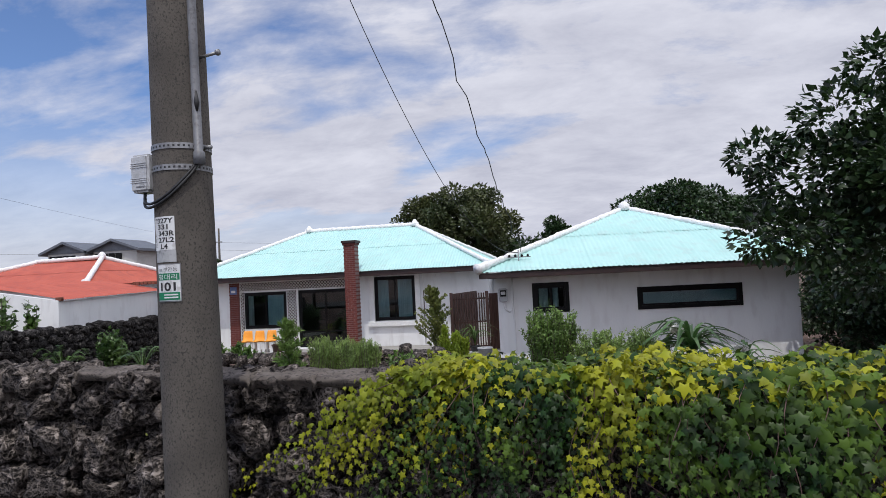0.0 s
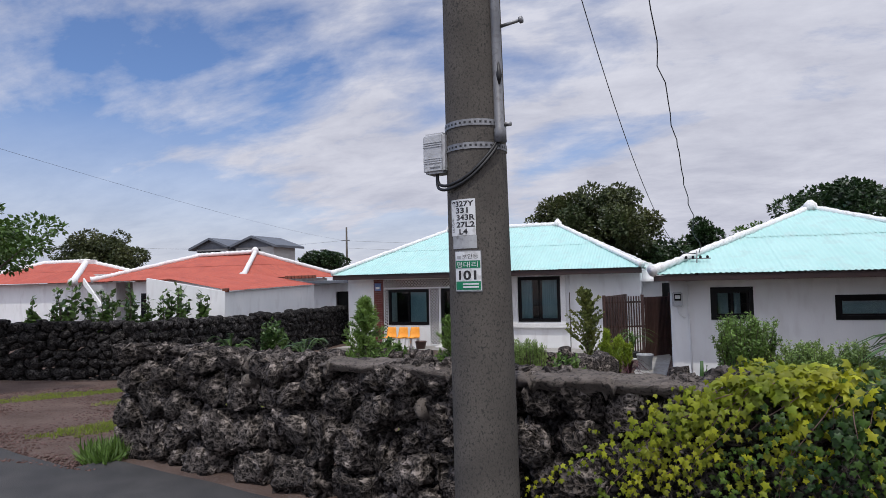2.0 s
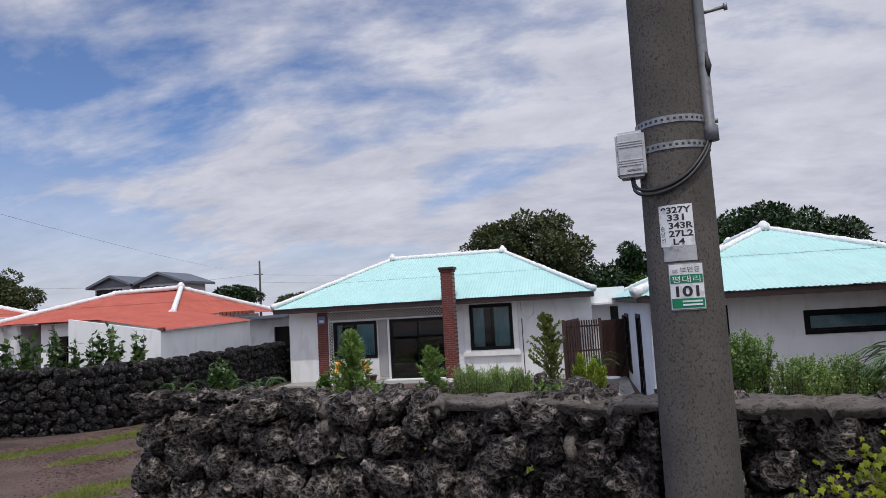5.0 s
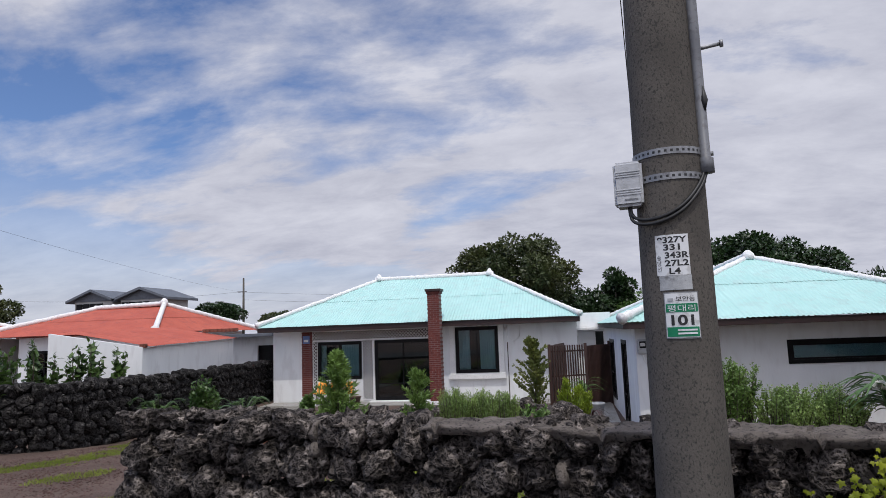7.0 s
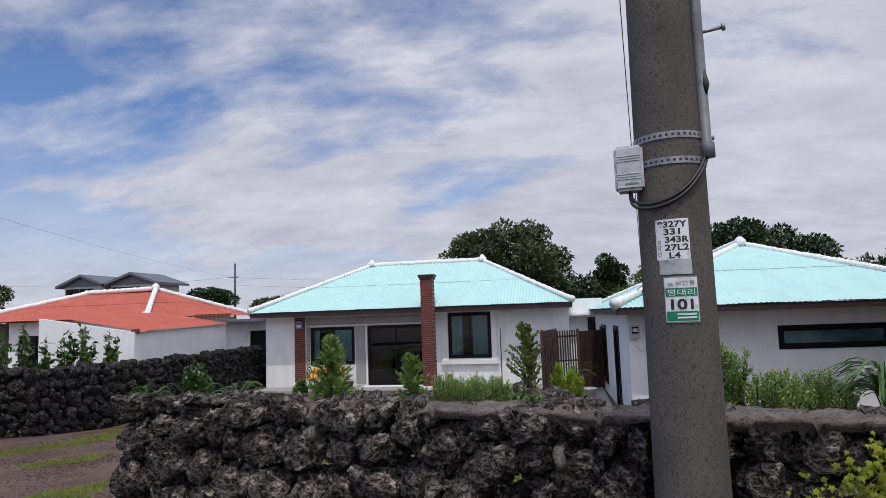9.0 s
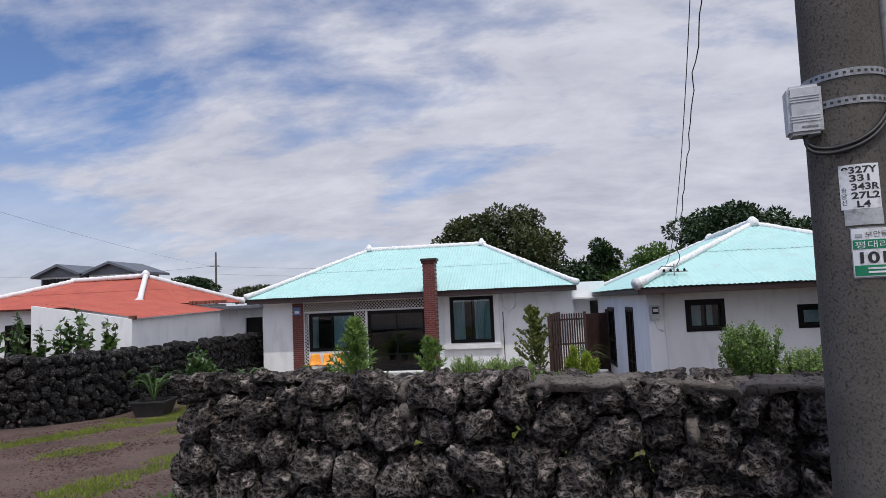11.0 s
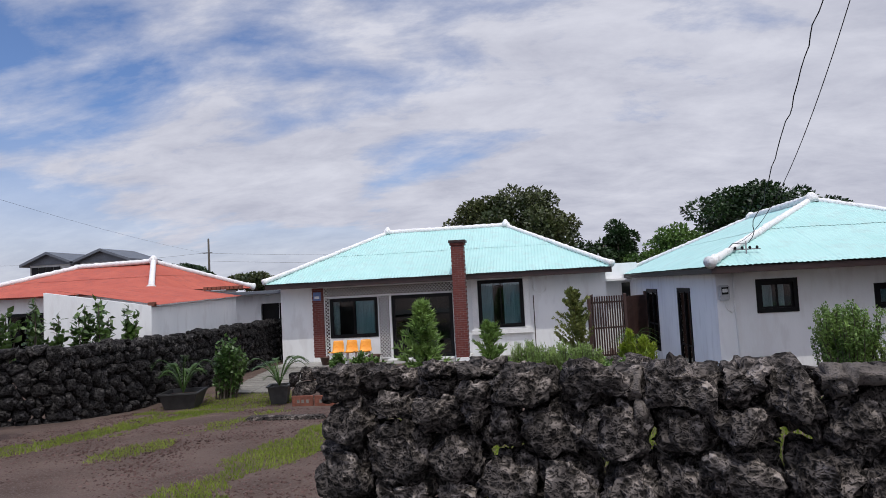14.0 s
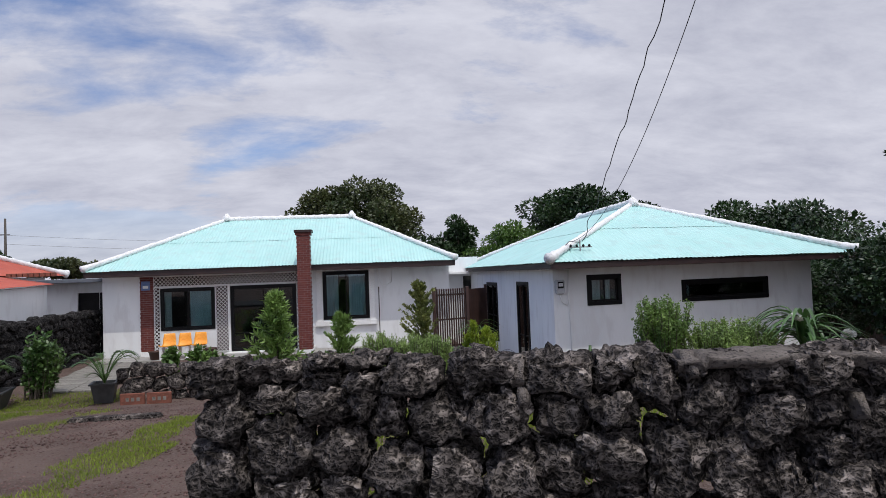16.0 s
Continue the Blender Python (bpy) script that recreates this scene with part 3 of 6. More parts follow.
STONES_POLE = [
    (2.67, 0.79, 0.15), (2.95, 0.92, 0.11), (3.26, 0.93, 0.13), (2.96, 0.66, 0.14), (3.3, 0.73, 0.12), (2.77, 0.4, 0.15), (3.04, 0.42, 0.1), (3.3, 0.52, 0.11),
    (3.3, 0.26, 0.12), (3.54, 0.93, 0.11), (3.52, 0.63, 0.16), (3.73, 0.87, 0.09), (3.9, 0.83, 0.1), (3.75, 0.57, 0.11), (4.06, 0.84, 0.12), (3.62, 0.32, 0.12),
    (4.32, 0.87, 0.11), (4.52, 0.88, 0.12), (4.83, 0.84, 0.15), (4.19, 0.59, 0.14), (4.52, 0.65, 0.12), (4.28, 0.4, 0.09), (4.52, 0.44, 0.13), (4.02, 0.34, 0.12),
    (5.17, 0.34, 0.1), (4.88, 0.55, 0.15), (5.2, 0.83, 0.12), (4.31, 0.24, 0.11), (5.2, 0.58, 0.12), (4.8, 0.28, 0.12),
]
START = 0.29
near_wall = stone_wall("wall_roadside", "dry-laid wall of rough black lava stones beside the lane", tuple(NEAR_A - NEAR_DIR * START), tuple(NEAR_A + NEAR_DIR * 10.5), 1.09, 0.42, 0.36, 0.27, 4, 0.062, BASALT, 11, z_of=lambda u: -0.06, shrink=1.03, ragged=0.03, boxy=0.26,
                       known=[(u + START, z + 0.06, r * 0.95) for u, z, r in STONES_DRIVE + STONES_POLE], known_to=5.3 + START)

# its end turns back towards the garden
stone_wall("", "", (-6.0, 6.5, -0.06), (-5.80, 5.68, -0.06), 1.0, 0.4, 0.34, 0.27, 4, 0.05, BASALT, 13, thing_ob=near_wall, shrink=1.0, boxy=0.3)


def cement_cap():
    """Cement smeared along the top of the wall and running down between its stones."""
    rng = np.random.default_rng(5)
    verts, faces = [], []
    us = np.arange(2.5, 10.4, 0.022)
    prof = [(0.06, -0.062), (0.03, -0.045), (0.008, -0.026), (0.0, -0.008), (0.03, 0.004), (0.08, 0.008), (0.15, 0.01), (0.23, 0.01), (0.31, 0.008), (0.38, 0.0), (0.42, -0.04), (0.42, -0.14)]
    for u in us:
        low = 0.14 * max(0.0, noise.noise((u * 2.1, 0, 9))) + 0.06 * max(0.0, noise.noise((u * 9.0, 0, 2)))
        gone = max(0.0, noise.noise((u * 1.5 + 3, 4, 1)) - 0.05) * 0.16 * min(1.0, max(0.0, 4.1 - u))
        for k, (v, z) in enumerate(prof):
            w = noise.noise((u * 2.2, v * 4, 1.5)) * 0.016 + noise.noise((u * 8, v * 14 + k, 4)) * 0.022 + noise.noise((u * 31, k * 3.1, 7)) * 0.010
            crack = -0.05 if abs((u * 1.9 + 0.3 * noise.noise((v * 6, u, 0))) % 1.0) < 0.045 else 0.0
            verts.append(near_point(u, v + w * 0.7 + (gone if k < 4 else 0), 1.012 + z + w - gone + crack - (low * 0.4 if k == 0 else low * 0.22 if k == 1 else 0)))
    n = len(prof)
    for i in range(len(us) - 1):
        for k in range(n - 1):
            faces.append((i * n + k, (i + 1) * n + k, (i + 1) * n + k + 1, i * n + k + 1))
    place("cement_cap", mesh("cement_cap", verts, faces, CEMENT, True), near_wall, "rough grey cement coping")
    for u, z, s in ((1.64, 0.93, 0.085), (1.67, 0.82, 0.06), (3.42, 0.74, 0.08), (2.57, 0.96, 0.07)):
        poly = np.array([(-s * 0.4, -s), (s * 0.5, -s), (s * 0.6, s), (-s * 0.6, s)])
        v, f, c = stone(poly, 0.32, 3, 0.02, rng, boxy=0.3)
        place("cement_patch", mesh("cement_patch", v, f, CEMENT, True), near_wall, "", pose(*near_point(u, 0.16, z), 0, 0, -12.5))
    # unseen dark slab added inside the wall, so gaps between stones look shaded
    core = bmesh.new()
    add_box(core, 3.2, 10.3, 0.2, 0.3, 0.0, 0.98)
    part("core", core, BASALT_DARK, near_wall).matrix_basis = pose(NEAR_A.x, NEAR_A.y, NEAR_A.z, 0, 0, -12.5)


cement_cap()

garden_wall = stone_wall("wall_garden", "low dark lava stone wall edging the garden bed", (-9.9, 15.2, -0.9), (-6.5, 15.4, -0.9), 0.76, 0.4, 0.34, 0.26, 3, 0.05, BASALT, 23, ragged=0.08)
stone_wall("", "", (-6.5, 15.4, -0.9), (-3.2, 15.8, -0.9), 0.82, 0.4, 0.36, 0.28, 3, 0.05, BASALT, 29, ragged=0.1, thing_ob=garden_wall)

lane_wall = thing("wall_neighbour", "tall dark lava stone boundary wall beside the driveway", "stone wall", kind="structure")
for a, b, sd, sg in (((-13.45, 12.9, -0.86), (-13.1, 17.2, -0.9), 31, 90), ((-13.1, 17.2, -0.9), (-13.75, 24.6, -0.9), 37, 90), ((-19.6, 9.6, -0.62), (-15.9, 11.4, -0.72), 41, 40), ((-15.9, 11.4, -0.75), (-13.45, 12.9, -0.82), 43, 70)):
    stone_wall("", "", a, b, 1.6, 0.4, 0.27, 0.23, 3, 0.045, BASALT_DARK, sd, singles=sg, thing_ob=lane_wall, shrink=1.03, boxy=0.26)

# ---- house parts ----


def wall_panel(name, p0, p1, z0, z1, thick, holes, material, parent, label="", z1b=None):
    """A wall from p0 to p1 with openings (u0, u1, z0, z1) right through it; thickness goes to the left of the way."""
    d = Vector((p1[0] - p0[0], p1[1] - p0[1]))
    length = d.length
    d.normalize()
    nrm = Vector((-d.y, d.x))
    z1b = z1 if z1b is None else z1b
    us = sorted({0, length, *[h[0] for h in holes], *[h[1] for h in holes]})
    zs = sorted({z0, z1, *[h[2] for h in holes], *[h[3] for h in holes]})
    nu, nz = len(us), len(zs)
    verts = []
    for t in (0, thick):
        for z in zs:
            for u in us:
                zz = z if z < z1 else z1 + (z1b - z1) * u / length
                verts.append((p0[0] + d.x * u + nrm.x * t, p0[1] + d.y * u + nrm.y * t, zz))

    def solid(i, j):
        if not (0 <= i < nu - 1 and 0 <= j < nz - 1):
            return False
        cu, cz = (us[i] + us[i + 1]) / 2, (zs[j] + zs[j + 1]) / 2
        return not any(h[0] < cu < h[1] and h[2] < cz < h[3] for h in holes)

    def vi(s, i, j):
        return s * nu * nz + j * nu + i

    faces = []
    for i in range(nu - 1):
        for j in range(nz - 1):
            if not solid(i, j):
                continue
            faces.append((vi(0, i, j), vi(0, i + 1, j), vi(0, i + 1, j + 1), vi(0, i, j + 1)))
            faces.append((vi(1, i, j), vi(1, i, j + 1), vi(1, i + 1, j + 1), vi(1, i + 1, j)))
            for di, dj, a, b in ((-1, 0, (i, j), (i, j + 1)), (1, 0, (i + 1, j), (i + 1, j + 1)), (0, -1, (i, j), (i + 1, j)), (0, 1, (i, j + 1), (i + 1, j + 1))):
                if not solid(i + di, j + dj):
                    faces.append((vi(0, *a), vi(0, *b), vi(1, *b), vi(1, *a)))
    me = mesh(name, verts, faces, material)
    bm = bmesh.new()
    bm.from_mesh(me)
    bmesh.ops.recalc_face_normals(bm, faces=bm.faces)
    bm.to_mesh(me)
    bm.free()
    return place(name, me, parent, label)


def corrugated(name, P0, P1, Q1, Q0, material, parent, period=0.105, amp=0.0065, step=8, label="", drop=0.006, tiers=2):
    """A roof slope of wavy sheets in lapping tiers: eave from P0 to P1, upper edge from Q0 to Q1."""
    P0, P1, Q1, Q0 = map(Vector, (P0, P1, Q1, Q0))
    e = (P1 - P0).normalized()
    length = (P1 - P0).length
    nrm = e.cross(Q0 - P0).normalized()
    if nrm.z < 0:
        nrm = -nrm
    f = nrm.cross(e)
    if f.z < 0:
        f = -f
    q0, q1 = ((Q0 - P0).dot(e), (Q0 - P0).dot(f)), ((Q1 - P0).dot(e), (Q1 - P0).dot(f))

    def fmax(u):
        lo = q0[1] * min(1, max(0, u / q0[0])) if q0[0] > 1e-6 else q0[1]
        hi = q1[1] * min(1, max(0, (length - u) / (length - q1[0]))) if length - q1[0] > 1e-6 else q1[1]
        if q1[0] - q0[0] > 1e-6 and q0[0] <= u <= q1[0]:
            return q0[1] + (q1[1] - q0[1]) * (u - q0[0]) / (q1[0] - q0[0])
        return min(lo, hi) if q1[0] - q0[0] <= 1e-6 else (lo if u < q0[0] else hi)

    n = int(length / period * step)
    top = max(q0[1], q1[1])
    verts, faces = [], []
    for k in range(tiers):
        f0, f1 = top * k / tiers, top * (k + 1) / tiers + (0.1 if k < tiers - 1 else 0)
        base = len(verts)
        for i in range(n + 1):
            u = length * i / n
            fm = fmax(u)
            w = amp * math.cos(2 * math.pi * u / period)
            sheet = 0.007 * ((int(u / 0.8) % 2))
            for fv in (f0, f1):
                g = min(fv, fm)
                lift = w + sheet + (drop if k and fv == f0 else 0) + (-drop * 0.6 if k < tiers - 1 and fv == f1 else 0)
                verts.append(P0 + e * u + f * g + nrm * lift)
        for i in range(n):
            u = length * (i + 0.5) / n
            if fmax(u) > f0 + 1e-4:
                a = base + 2 * i
                faces.append((a, a + 2, a + 3, a + 1))
    return place(name, mesh(name, verts, faces, material, True), parent, label)


def ridge_cap(name, a, b, parent, r=0.15, bead=0.30, end=0.0, seed=0):
    """White plaster over ridge tiles: a rounded bar with a knuckle at each tile; a bigger end knob where end is given."""
    a, b = Vector(a), Vector(b)
    length = (b - a).length
    n = max(6, int(length / 0.06))
    pts, rad = [], []
    for i in range(n + 1):
        s = length * i / n
        k = 0.5 + 0.5 * math.cos(2 * math.pi * s / bead)
        rr = r * (0.88 + 0.16 * k ** 3) + 0.012 * noise.noise((s * 5, seed, 0))
        if end and s < 0.45:
            rr *= 1 + end * (1 - s / 0.45)
        pts.append(a + (b - a) * (i / n) + Vector((0, 0, 0.015 * noise.noise((s * 2, seed, 5)))))
        rad.append(rr)
    return tube(name, pts, rad, CAP, parent, n=12)


def window_unit(p, rz, w, h, parent, panes=2, depth=0.09, kind="window", rail=0.085, sash=None, curtain=None, inward=0.5):
    """A black-framed window in its opening: p is the opening's lower left corner at the wall's face."""
    win = place(kind, None, parent)
    win.matrix_basis = pose(*p, 0, 0, rz)
    bm = bmesh.new()
    y0 = 0.0
    for d in ((0, w, y0, y0 + depth, 0, rail), (0, w, y0, y0 + depth, h - rail, h), (0, rail, y0, y0 + depth, rail, h - rail), (w - rail, w, y0, y0 + depth, rail, h - rail)):
        add_box(bm, *d)
    part("frame", bm, BLACK, win)
    iw = (w - 2 * rail) / panes
    for k in range(panes):
        x0 = rail + k * iw - (0.02 if k else 0)
        x1 = rail + (k + 1) * iw + (0.02 if k < panes - 1 else 0)
        ys = 0.02 + 0.025 * (k % 2)
        bm = bmesh.new()
        s = 0.035
        for d in ((x0, x1, ys, ys + 0.022, rail, rail + s), (x0, x1, ys, ys + 0.022, h - rail - s, h - rail), (x0, x0 + s, ys, ys + 0.022, rail + s, h - rail - s), (x1 - s, x1, ys, ys + 0.022, rail + s, h - rail - s)):
            add_box(bm, *d)
        if sash:
            add_box(bm, x0 + s, x1 - s, ys, ys + 0.022, sash, sash + 0.04)
        part("sash", bm, BLACK, win)
        g = bmesh.new()
        add_box(g, x0 + s, x1 - s, ys + 0.008, ys + 0.014, rail + s, h - rail - s)
        go = part("pane", g, GLASS, win)
        go.visible_shadow = False
    if curtain:
        for x0, x1, cm in curtain:
            n = 24
            v, f = [], []
            for i in range(n + 1):
                x = x0 + (x1 - x0) * i / n
                y = 0.105 + 0.02 * math.sin(i * 1.9)
                v += [(x, y, rail), (x, y, h - rail)]
            f = [(2 * i, 2 * i + 2, 2 * i + 3, 2 * i + 1) for i in range(n)]
            place("curtain", mesh("curtain", v, f, cm, True), win)
    return win


def brick_stack(name, x0, x1, y0, y1, z0, z1, parent, label="", course=0.07, length=0.2):
    """Brickwork with recessed joints on a core; all bricks of one stack in one mesh."""
    rng = np.random.default_rng(3)
    bm = bmesh.new()
    j = 0.011
    z, r = z0, 0
    while z < z1 - 0.02:
        zt = min(z + course - j, z1)
        x = x0 - (length / 2 if r % 2 else 0)
        while x < x1:
            a, b = max(x0, x + j), min(x1, x + length)
            if b - a > 0.02:
                o = rng.uniform(-0.003, 0.003)
                add_box(bm, a, b, y0 + o, y1 - o, z, zt)
            x += length
        z += course
        r += 1
    ob = part(name, bm, BRICK, parent, label)
    core = bmesh.new()
    add_box(core, x0 + 0.008, x1 - 0.008, y0 + 0.008, y1 - 0.008, z0, z1 - 0.006)
    part("mortar", core, MORTAR, ob)
    return ob


# ---- the long house ----
B1 = -0.88
H1X0, H1X1, H1Y, H1YB = -13.25, -2.15, 23.29, 29.0
house1 = thing("long_house", "white plastered house with a mint corrugated hip roof", "house")
WIN1, DOOR1, WINR = (-11.49, -9.80, -0.05, 1.31), (-9.31, -7.22, -0.80, 1.32), (-6.35, -4.84, 0.08, 1.67)
wall_panel("wall_front", (H1X0, H1Y), (H1X1, H1Y), B1 - 0.2, 1.95, 0.2, [(h[0] - H1X0, h[1] - H1X0, h[2], h[3]) for h in (WIN1, DOOR1, WINR)], PLASTER, house1)
wall_panel("wall_side", (H1X1, H1Y + 0.2), (H1X1, H1YB), B1 - 0.2, 1.95, 0.2, [], PLASTER, house1)
wall_panel("wall_back", (H1X1 - 0.2, H1YB), (H1X0 + 0.2, H1YB), B1 - 0.2, 1.95, 0.2, [], PLASTER, house1)
wall_panel("wall_side", (H1X0, H1YB), (H1X0, H1Y + 0.2), B1 - 0.2, 1.95, 0.2, [], PLASTER, house1)
# added sheet and floor behind the glass, coloured as dark as an unlit room
box("partition", (H1X0 + 0.21, H1X1 - 0.21, H1Y + 2.6, H1Y + 2.7, B1, 1.9), ROOM_SHADE, house1)
box("floor_slab", (H1X0 + 0.21, H1X1 - 0.21, H1Y + 0.21, H1YB - 0.21, B1 - 0.1, B1 + 0.06), ROOM_SHADE, house1)
box("soffit", (H1X0 - 0.15, H1X1 + 0.1, 22.52, H1YB + 0.3, 1.80, 1.86), WHITE, house1)
box("fascia", (H1X0 - 0.22, H1X1 + 0.12, 22.47, 22.515, 1.715, 1.885), FASCIA, house1, "dark maroon fascia board")
window_unit((WIN1[0], H1Y - 0.02, WIN1[2]), 0, WIN1[1] - WIN1[0], WIN1[3] - WIN1[2], house1, 2, curtain=[(0.1, 0.32, CURTAIN_W), (0.9, 1.55, CURTAIN)])
window_unit((DOOR1[0], H1Y - 0.02, DOOR1[2]), 0, DOOR1[1] - DOOR1[0], DOOR1[3] - DOOR1[2], house1, 2, kind="sliding_door", sash=0.55)
window_unit((WINR[0], H1Y - 0.02, WINR[2]), 0, WINR[1] - WINR[0], WINR[3] - WINR[2], house1, 2, curtain=[(0.1, 0.5, CURTAIN), (0.85, WINR[1] - WINR[0] - 0.12, CURTAIN)])
RE = dict(x0=-13.5, x1=-2.0, y0=22.42, y1=29.8, z=1.90, rz=3.70, ra=-9.95, rb=-5.40, ry=26.1)
eave = [(RE["x0"], RE["y0"], RE["z"]), (RE["x1"], RE["y0"], RE["z"]), (RE["x1"], RE["y1"], RE["z"]), (RE["x0"], RE["y1"], RE["z"])]
ra, rb = (RE["ra"], RE["ry"], RE["rz"]), (RE["rb"], RE["ry"], RE["rz"])
roof1 = place("roof", None, house1)
corrugated("slope", eave[0], eave[1], rb, ra, MINT, roof1)
corrugated("slope", eave[1], eave[2], rb, rb, MINT, roof1)
corrugated("slope", eave[2], eave[3], ra, rb, MINT, roof1, step=4)
corrugated("slope", eave[3], eave[0], ra, ra, MINT, roof1, step=6)
for i, (a, b) in enumerate(((eave[0], ra), (eave[1], rb), (eave[2], rb), (eave[3], ra))):
    ridge_cap("hip_cap", Vector(a) + Vector((0, 0, 0.08)), Vector(b) + Vector((0, 0, 0.02)), roof1, 0.082, end=0.35, seed=i)
ridge_cap("ridge_cap", Vector(ra) + Vector((-0.15, 0, 0.03)), Vector(rb) + Vector((0.15, 0, 0.03)), roof1, 0.10, seed=9)
for q in (ra, rb):
    tube("ridge_knob", [Vector(q) + Vector((0, -0.02, -0.04)), Vector(q) + Vector((0, 0, 0.12)), Vector(q) + Vector((0, 0, 0.25))], [0.17, 0.13, 0.04], CAP, roof1)
# brick pilaster, chimney, trellis
brick_stack("brick_pilaster", -12.1, -11.69, H1Y - 0.05, H1Y - 0.004, -0.68, 1.70, house1, "dark red brick pilaster")
box("plinth", (-12.12, -11.67, H1Y - 0.06, H1Y - 0.003, B1 - 0.1, -0.685), WHITE, house1)
CH = (-7.03, -6.62, 22.02, 22.44)
chim = brick_stack("chimney", *CH, -0.72, 2.90, house1, "dark red brick chimney stack")
box("chimney_cap", (CH[0] - 0.06, CH[1] + 0.07, CH[2] - 0.06, CH[3] + 0.06, 2.90, 2.985), FASCIA, chim)
box("chimney_collar", (CH[0] - 0.03, CH[1] + 0.03, CH[2] - 0.03, CH[3] + 0.03, 2.82, 2.897), BRICK, chim)
box("chimney_base", (CH[0] - 0.01, CH[1] + 0.01, CH[2] - 0.01, H1Y - 0.02, B1 - 0.1, -0.722), WHITE, chim)


def lattice(name, x0, x1, z0, z1, y, parent, pitch=0.118, w=0.017):
    """Diagonal white slats in two layers, clipped to a panel, over a dark backing."""
    tr = place(name, None, parent, "white diagonal timber lattice")
    for d in ((x0, x1, z0, z0 + 0.02), (x0, x1, z1 - 0.02, z1)):
        fr = bmesh.new()
        add_box(fr, d[0], d[1], y - 0.012, y + 0.011, d[2], d[3])
        part("edging", fr, WHITE, tr)
    b = bmesh.new()
    add_box(b, x0, x1, y + 0.012, y + 0.03, z0, z1)
    part("backing", b, FASCIA, tr)
    cache = {}
    for layer, sgn in ((0, 1), (1, -1)):
        c = (x0 - (z1 - z0)) if sgn > 0 else x0
        while c < (x1 if sgn > 0 else x1 + (z1 - z0)):
            # line x = c + sgn * (z - z0), clipped to the panel
            if sgn > 0:
                za, zb = max(z0, z0 + x0 - c), min(z1, z0 + x1 - c)
                xm = c + (za + zb) / 2 - z0
            else:
                za, zb = max(z0, z0 + c - x1), min(z1, z0 + c - x0)
                xm = c - (za + zb) / 2 + z0
            if zb - za > 0.03:
                key = round((zb - za) * 1.4142, 2)
                if key not in cache:
                    ob = box("slat", (-key / 2, key / 2, -0.004, 0.004, -w / 2, w / 2), WHITE, tr, bevel=0)
                    cache[key] = ob.data
                else:
                    ob = place("slat", cache[key], tr)
                ob.matrix_basis = pose(xm, y - 0.009 * layer, (za + zb) / 2, 0, -45 * sgn, 0)
            c += pitch


YL = H1Y - 0.035
lattice("trellis", -11.66, -7.05, 1.36, 1.70, YL, house1)
lattice("trellis", -11.66, -11.52, B1 + 0.1, 1.355, YL, house1)
lattice("trellis", -9.76, -9.40, B1 + 0.1, 1.355, YL, house1)
lattice("trellis", -7.19, -7.05, B1 + 0.1, 1.355, YL, house1)
# white surround of the single window
for d in ((-6.56, -6.36, 0.04, 1.74), (-4.83, -4.64, 0.04, 1.74)):
    box("window_trim", (d[0], d[1], H1Y - 0.06, H1Y - 0.003, d[2], d[3]), WHITE, house1)
box("window_trim", (-6.56, -4.64, H1Y - 0.062, H1Y - 0.003, 1.745, 1.79), WHITE, house1)
box("window_sill", (-6.60, -4.60, H1Y - 0.13, H1Y - 0.003, -0.12, 0.035), WHITE, house1)
box("door_trim", (-9.39, -9.32, H1Y - 0.05, H1Y - 0.003, B1, 1.355), WHITE, house1)
box("door_sill", (-9.45, -7.2, H1Y - 0.35, H1Y - 0.003, B1 - 0.1, -0.805), WHITE, house1)
tube("cable", [(-4.55, H1Y - 0.02, 1.78), (-4.5, H1Y - 0.03, 1.25), (-4.3, H1Y - 0.03, 1.12), (-4.1, H1Y - 0.03, 1.25), (-4.05, H1Y - 0.02, 1.72)], 0.012, WHITE, house1)
tube("drain_pipe", [(-4.52, H1Y - 0.02, 1.1), (-4.52, H1Y - 0.02, -0.8)], 0.014, BROWN, house1)
plate = box("number_plate", (-12.05, -11.78, H1Y - 0.075, H1Y - 0.055, 1.27, 1.56), BLUE, house1, "blue and white house number plate", bevel=0.03, seg=3)
box("number_bar", (-12.0, -11.83, H1Y - 0.079, H1Y - 0.076, 1.33, 1.42), WHITE, plate, bevel=0)

# ---- the near house ----
B2 = -0.86
FL, FR, BR, BL = (-0.95, 15.0), (5.46, 15.72), (5.2, 24.3), (-1.25, 24.3)
house2 = thing("garden_house", "small white house with a mint corrugated hip roof", "house")
R2 = math.degrees(math.atan2(0.72, 6.41))
e2 = Vector((6.41, 0.72)).normalized()


def u2(x):
    return (x - FL[0]) / e2.x


SW, LW = (-0.19, 0.61, 0.68, 1.34), (2.07, 4.28, 0.66, 1.15)
wall_panel("wall_front", FL, FR, B2 - 0.2, 1.62, 0.2, [(u2(h[0]), u2(h[1]), h[2], h[3]) for h in (SW, LW)], PLASTER, house2)
wall_panel("wall_side", FR, BR, B2 - 0.2, 1.62, 0.2, [], PLASTER, house2)
wall_panel("wall_back", BR, BL, B2 - 0.2, 1.62, 0.2, [], PLASTER, house2)
SIDE_L = math.hypot(BL[0] - FL[0], BL[1] - FL[1])
SD = ((SIDE_L - 3.0, SIDE_L - 1.9, B2, 1.2), (SIDE_L - 6.6, SIDE_L - 5.2, B2 + 0.3, 1.15))
wall_panel("wall_side", BL, FL, B2 - 0.2, 1.62, 0.2, list(SD), PLASTER, house2)
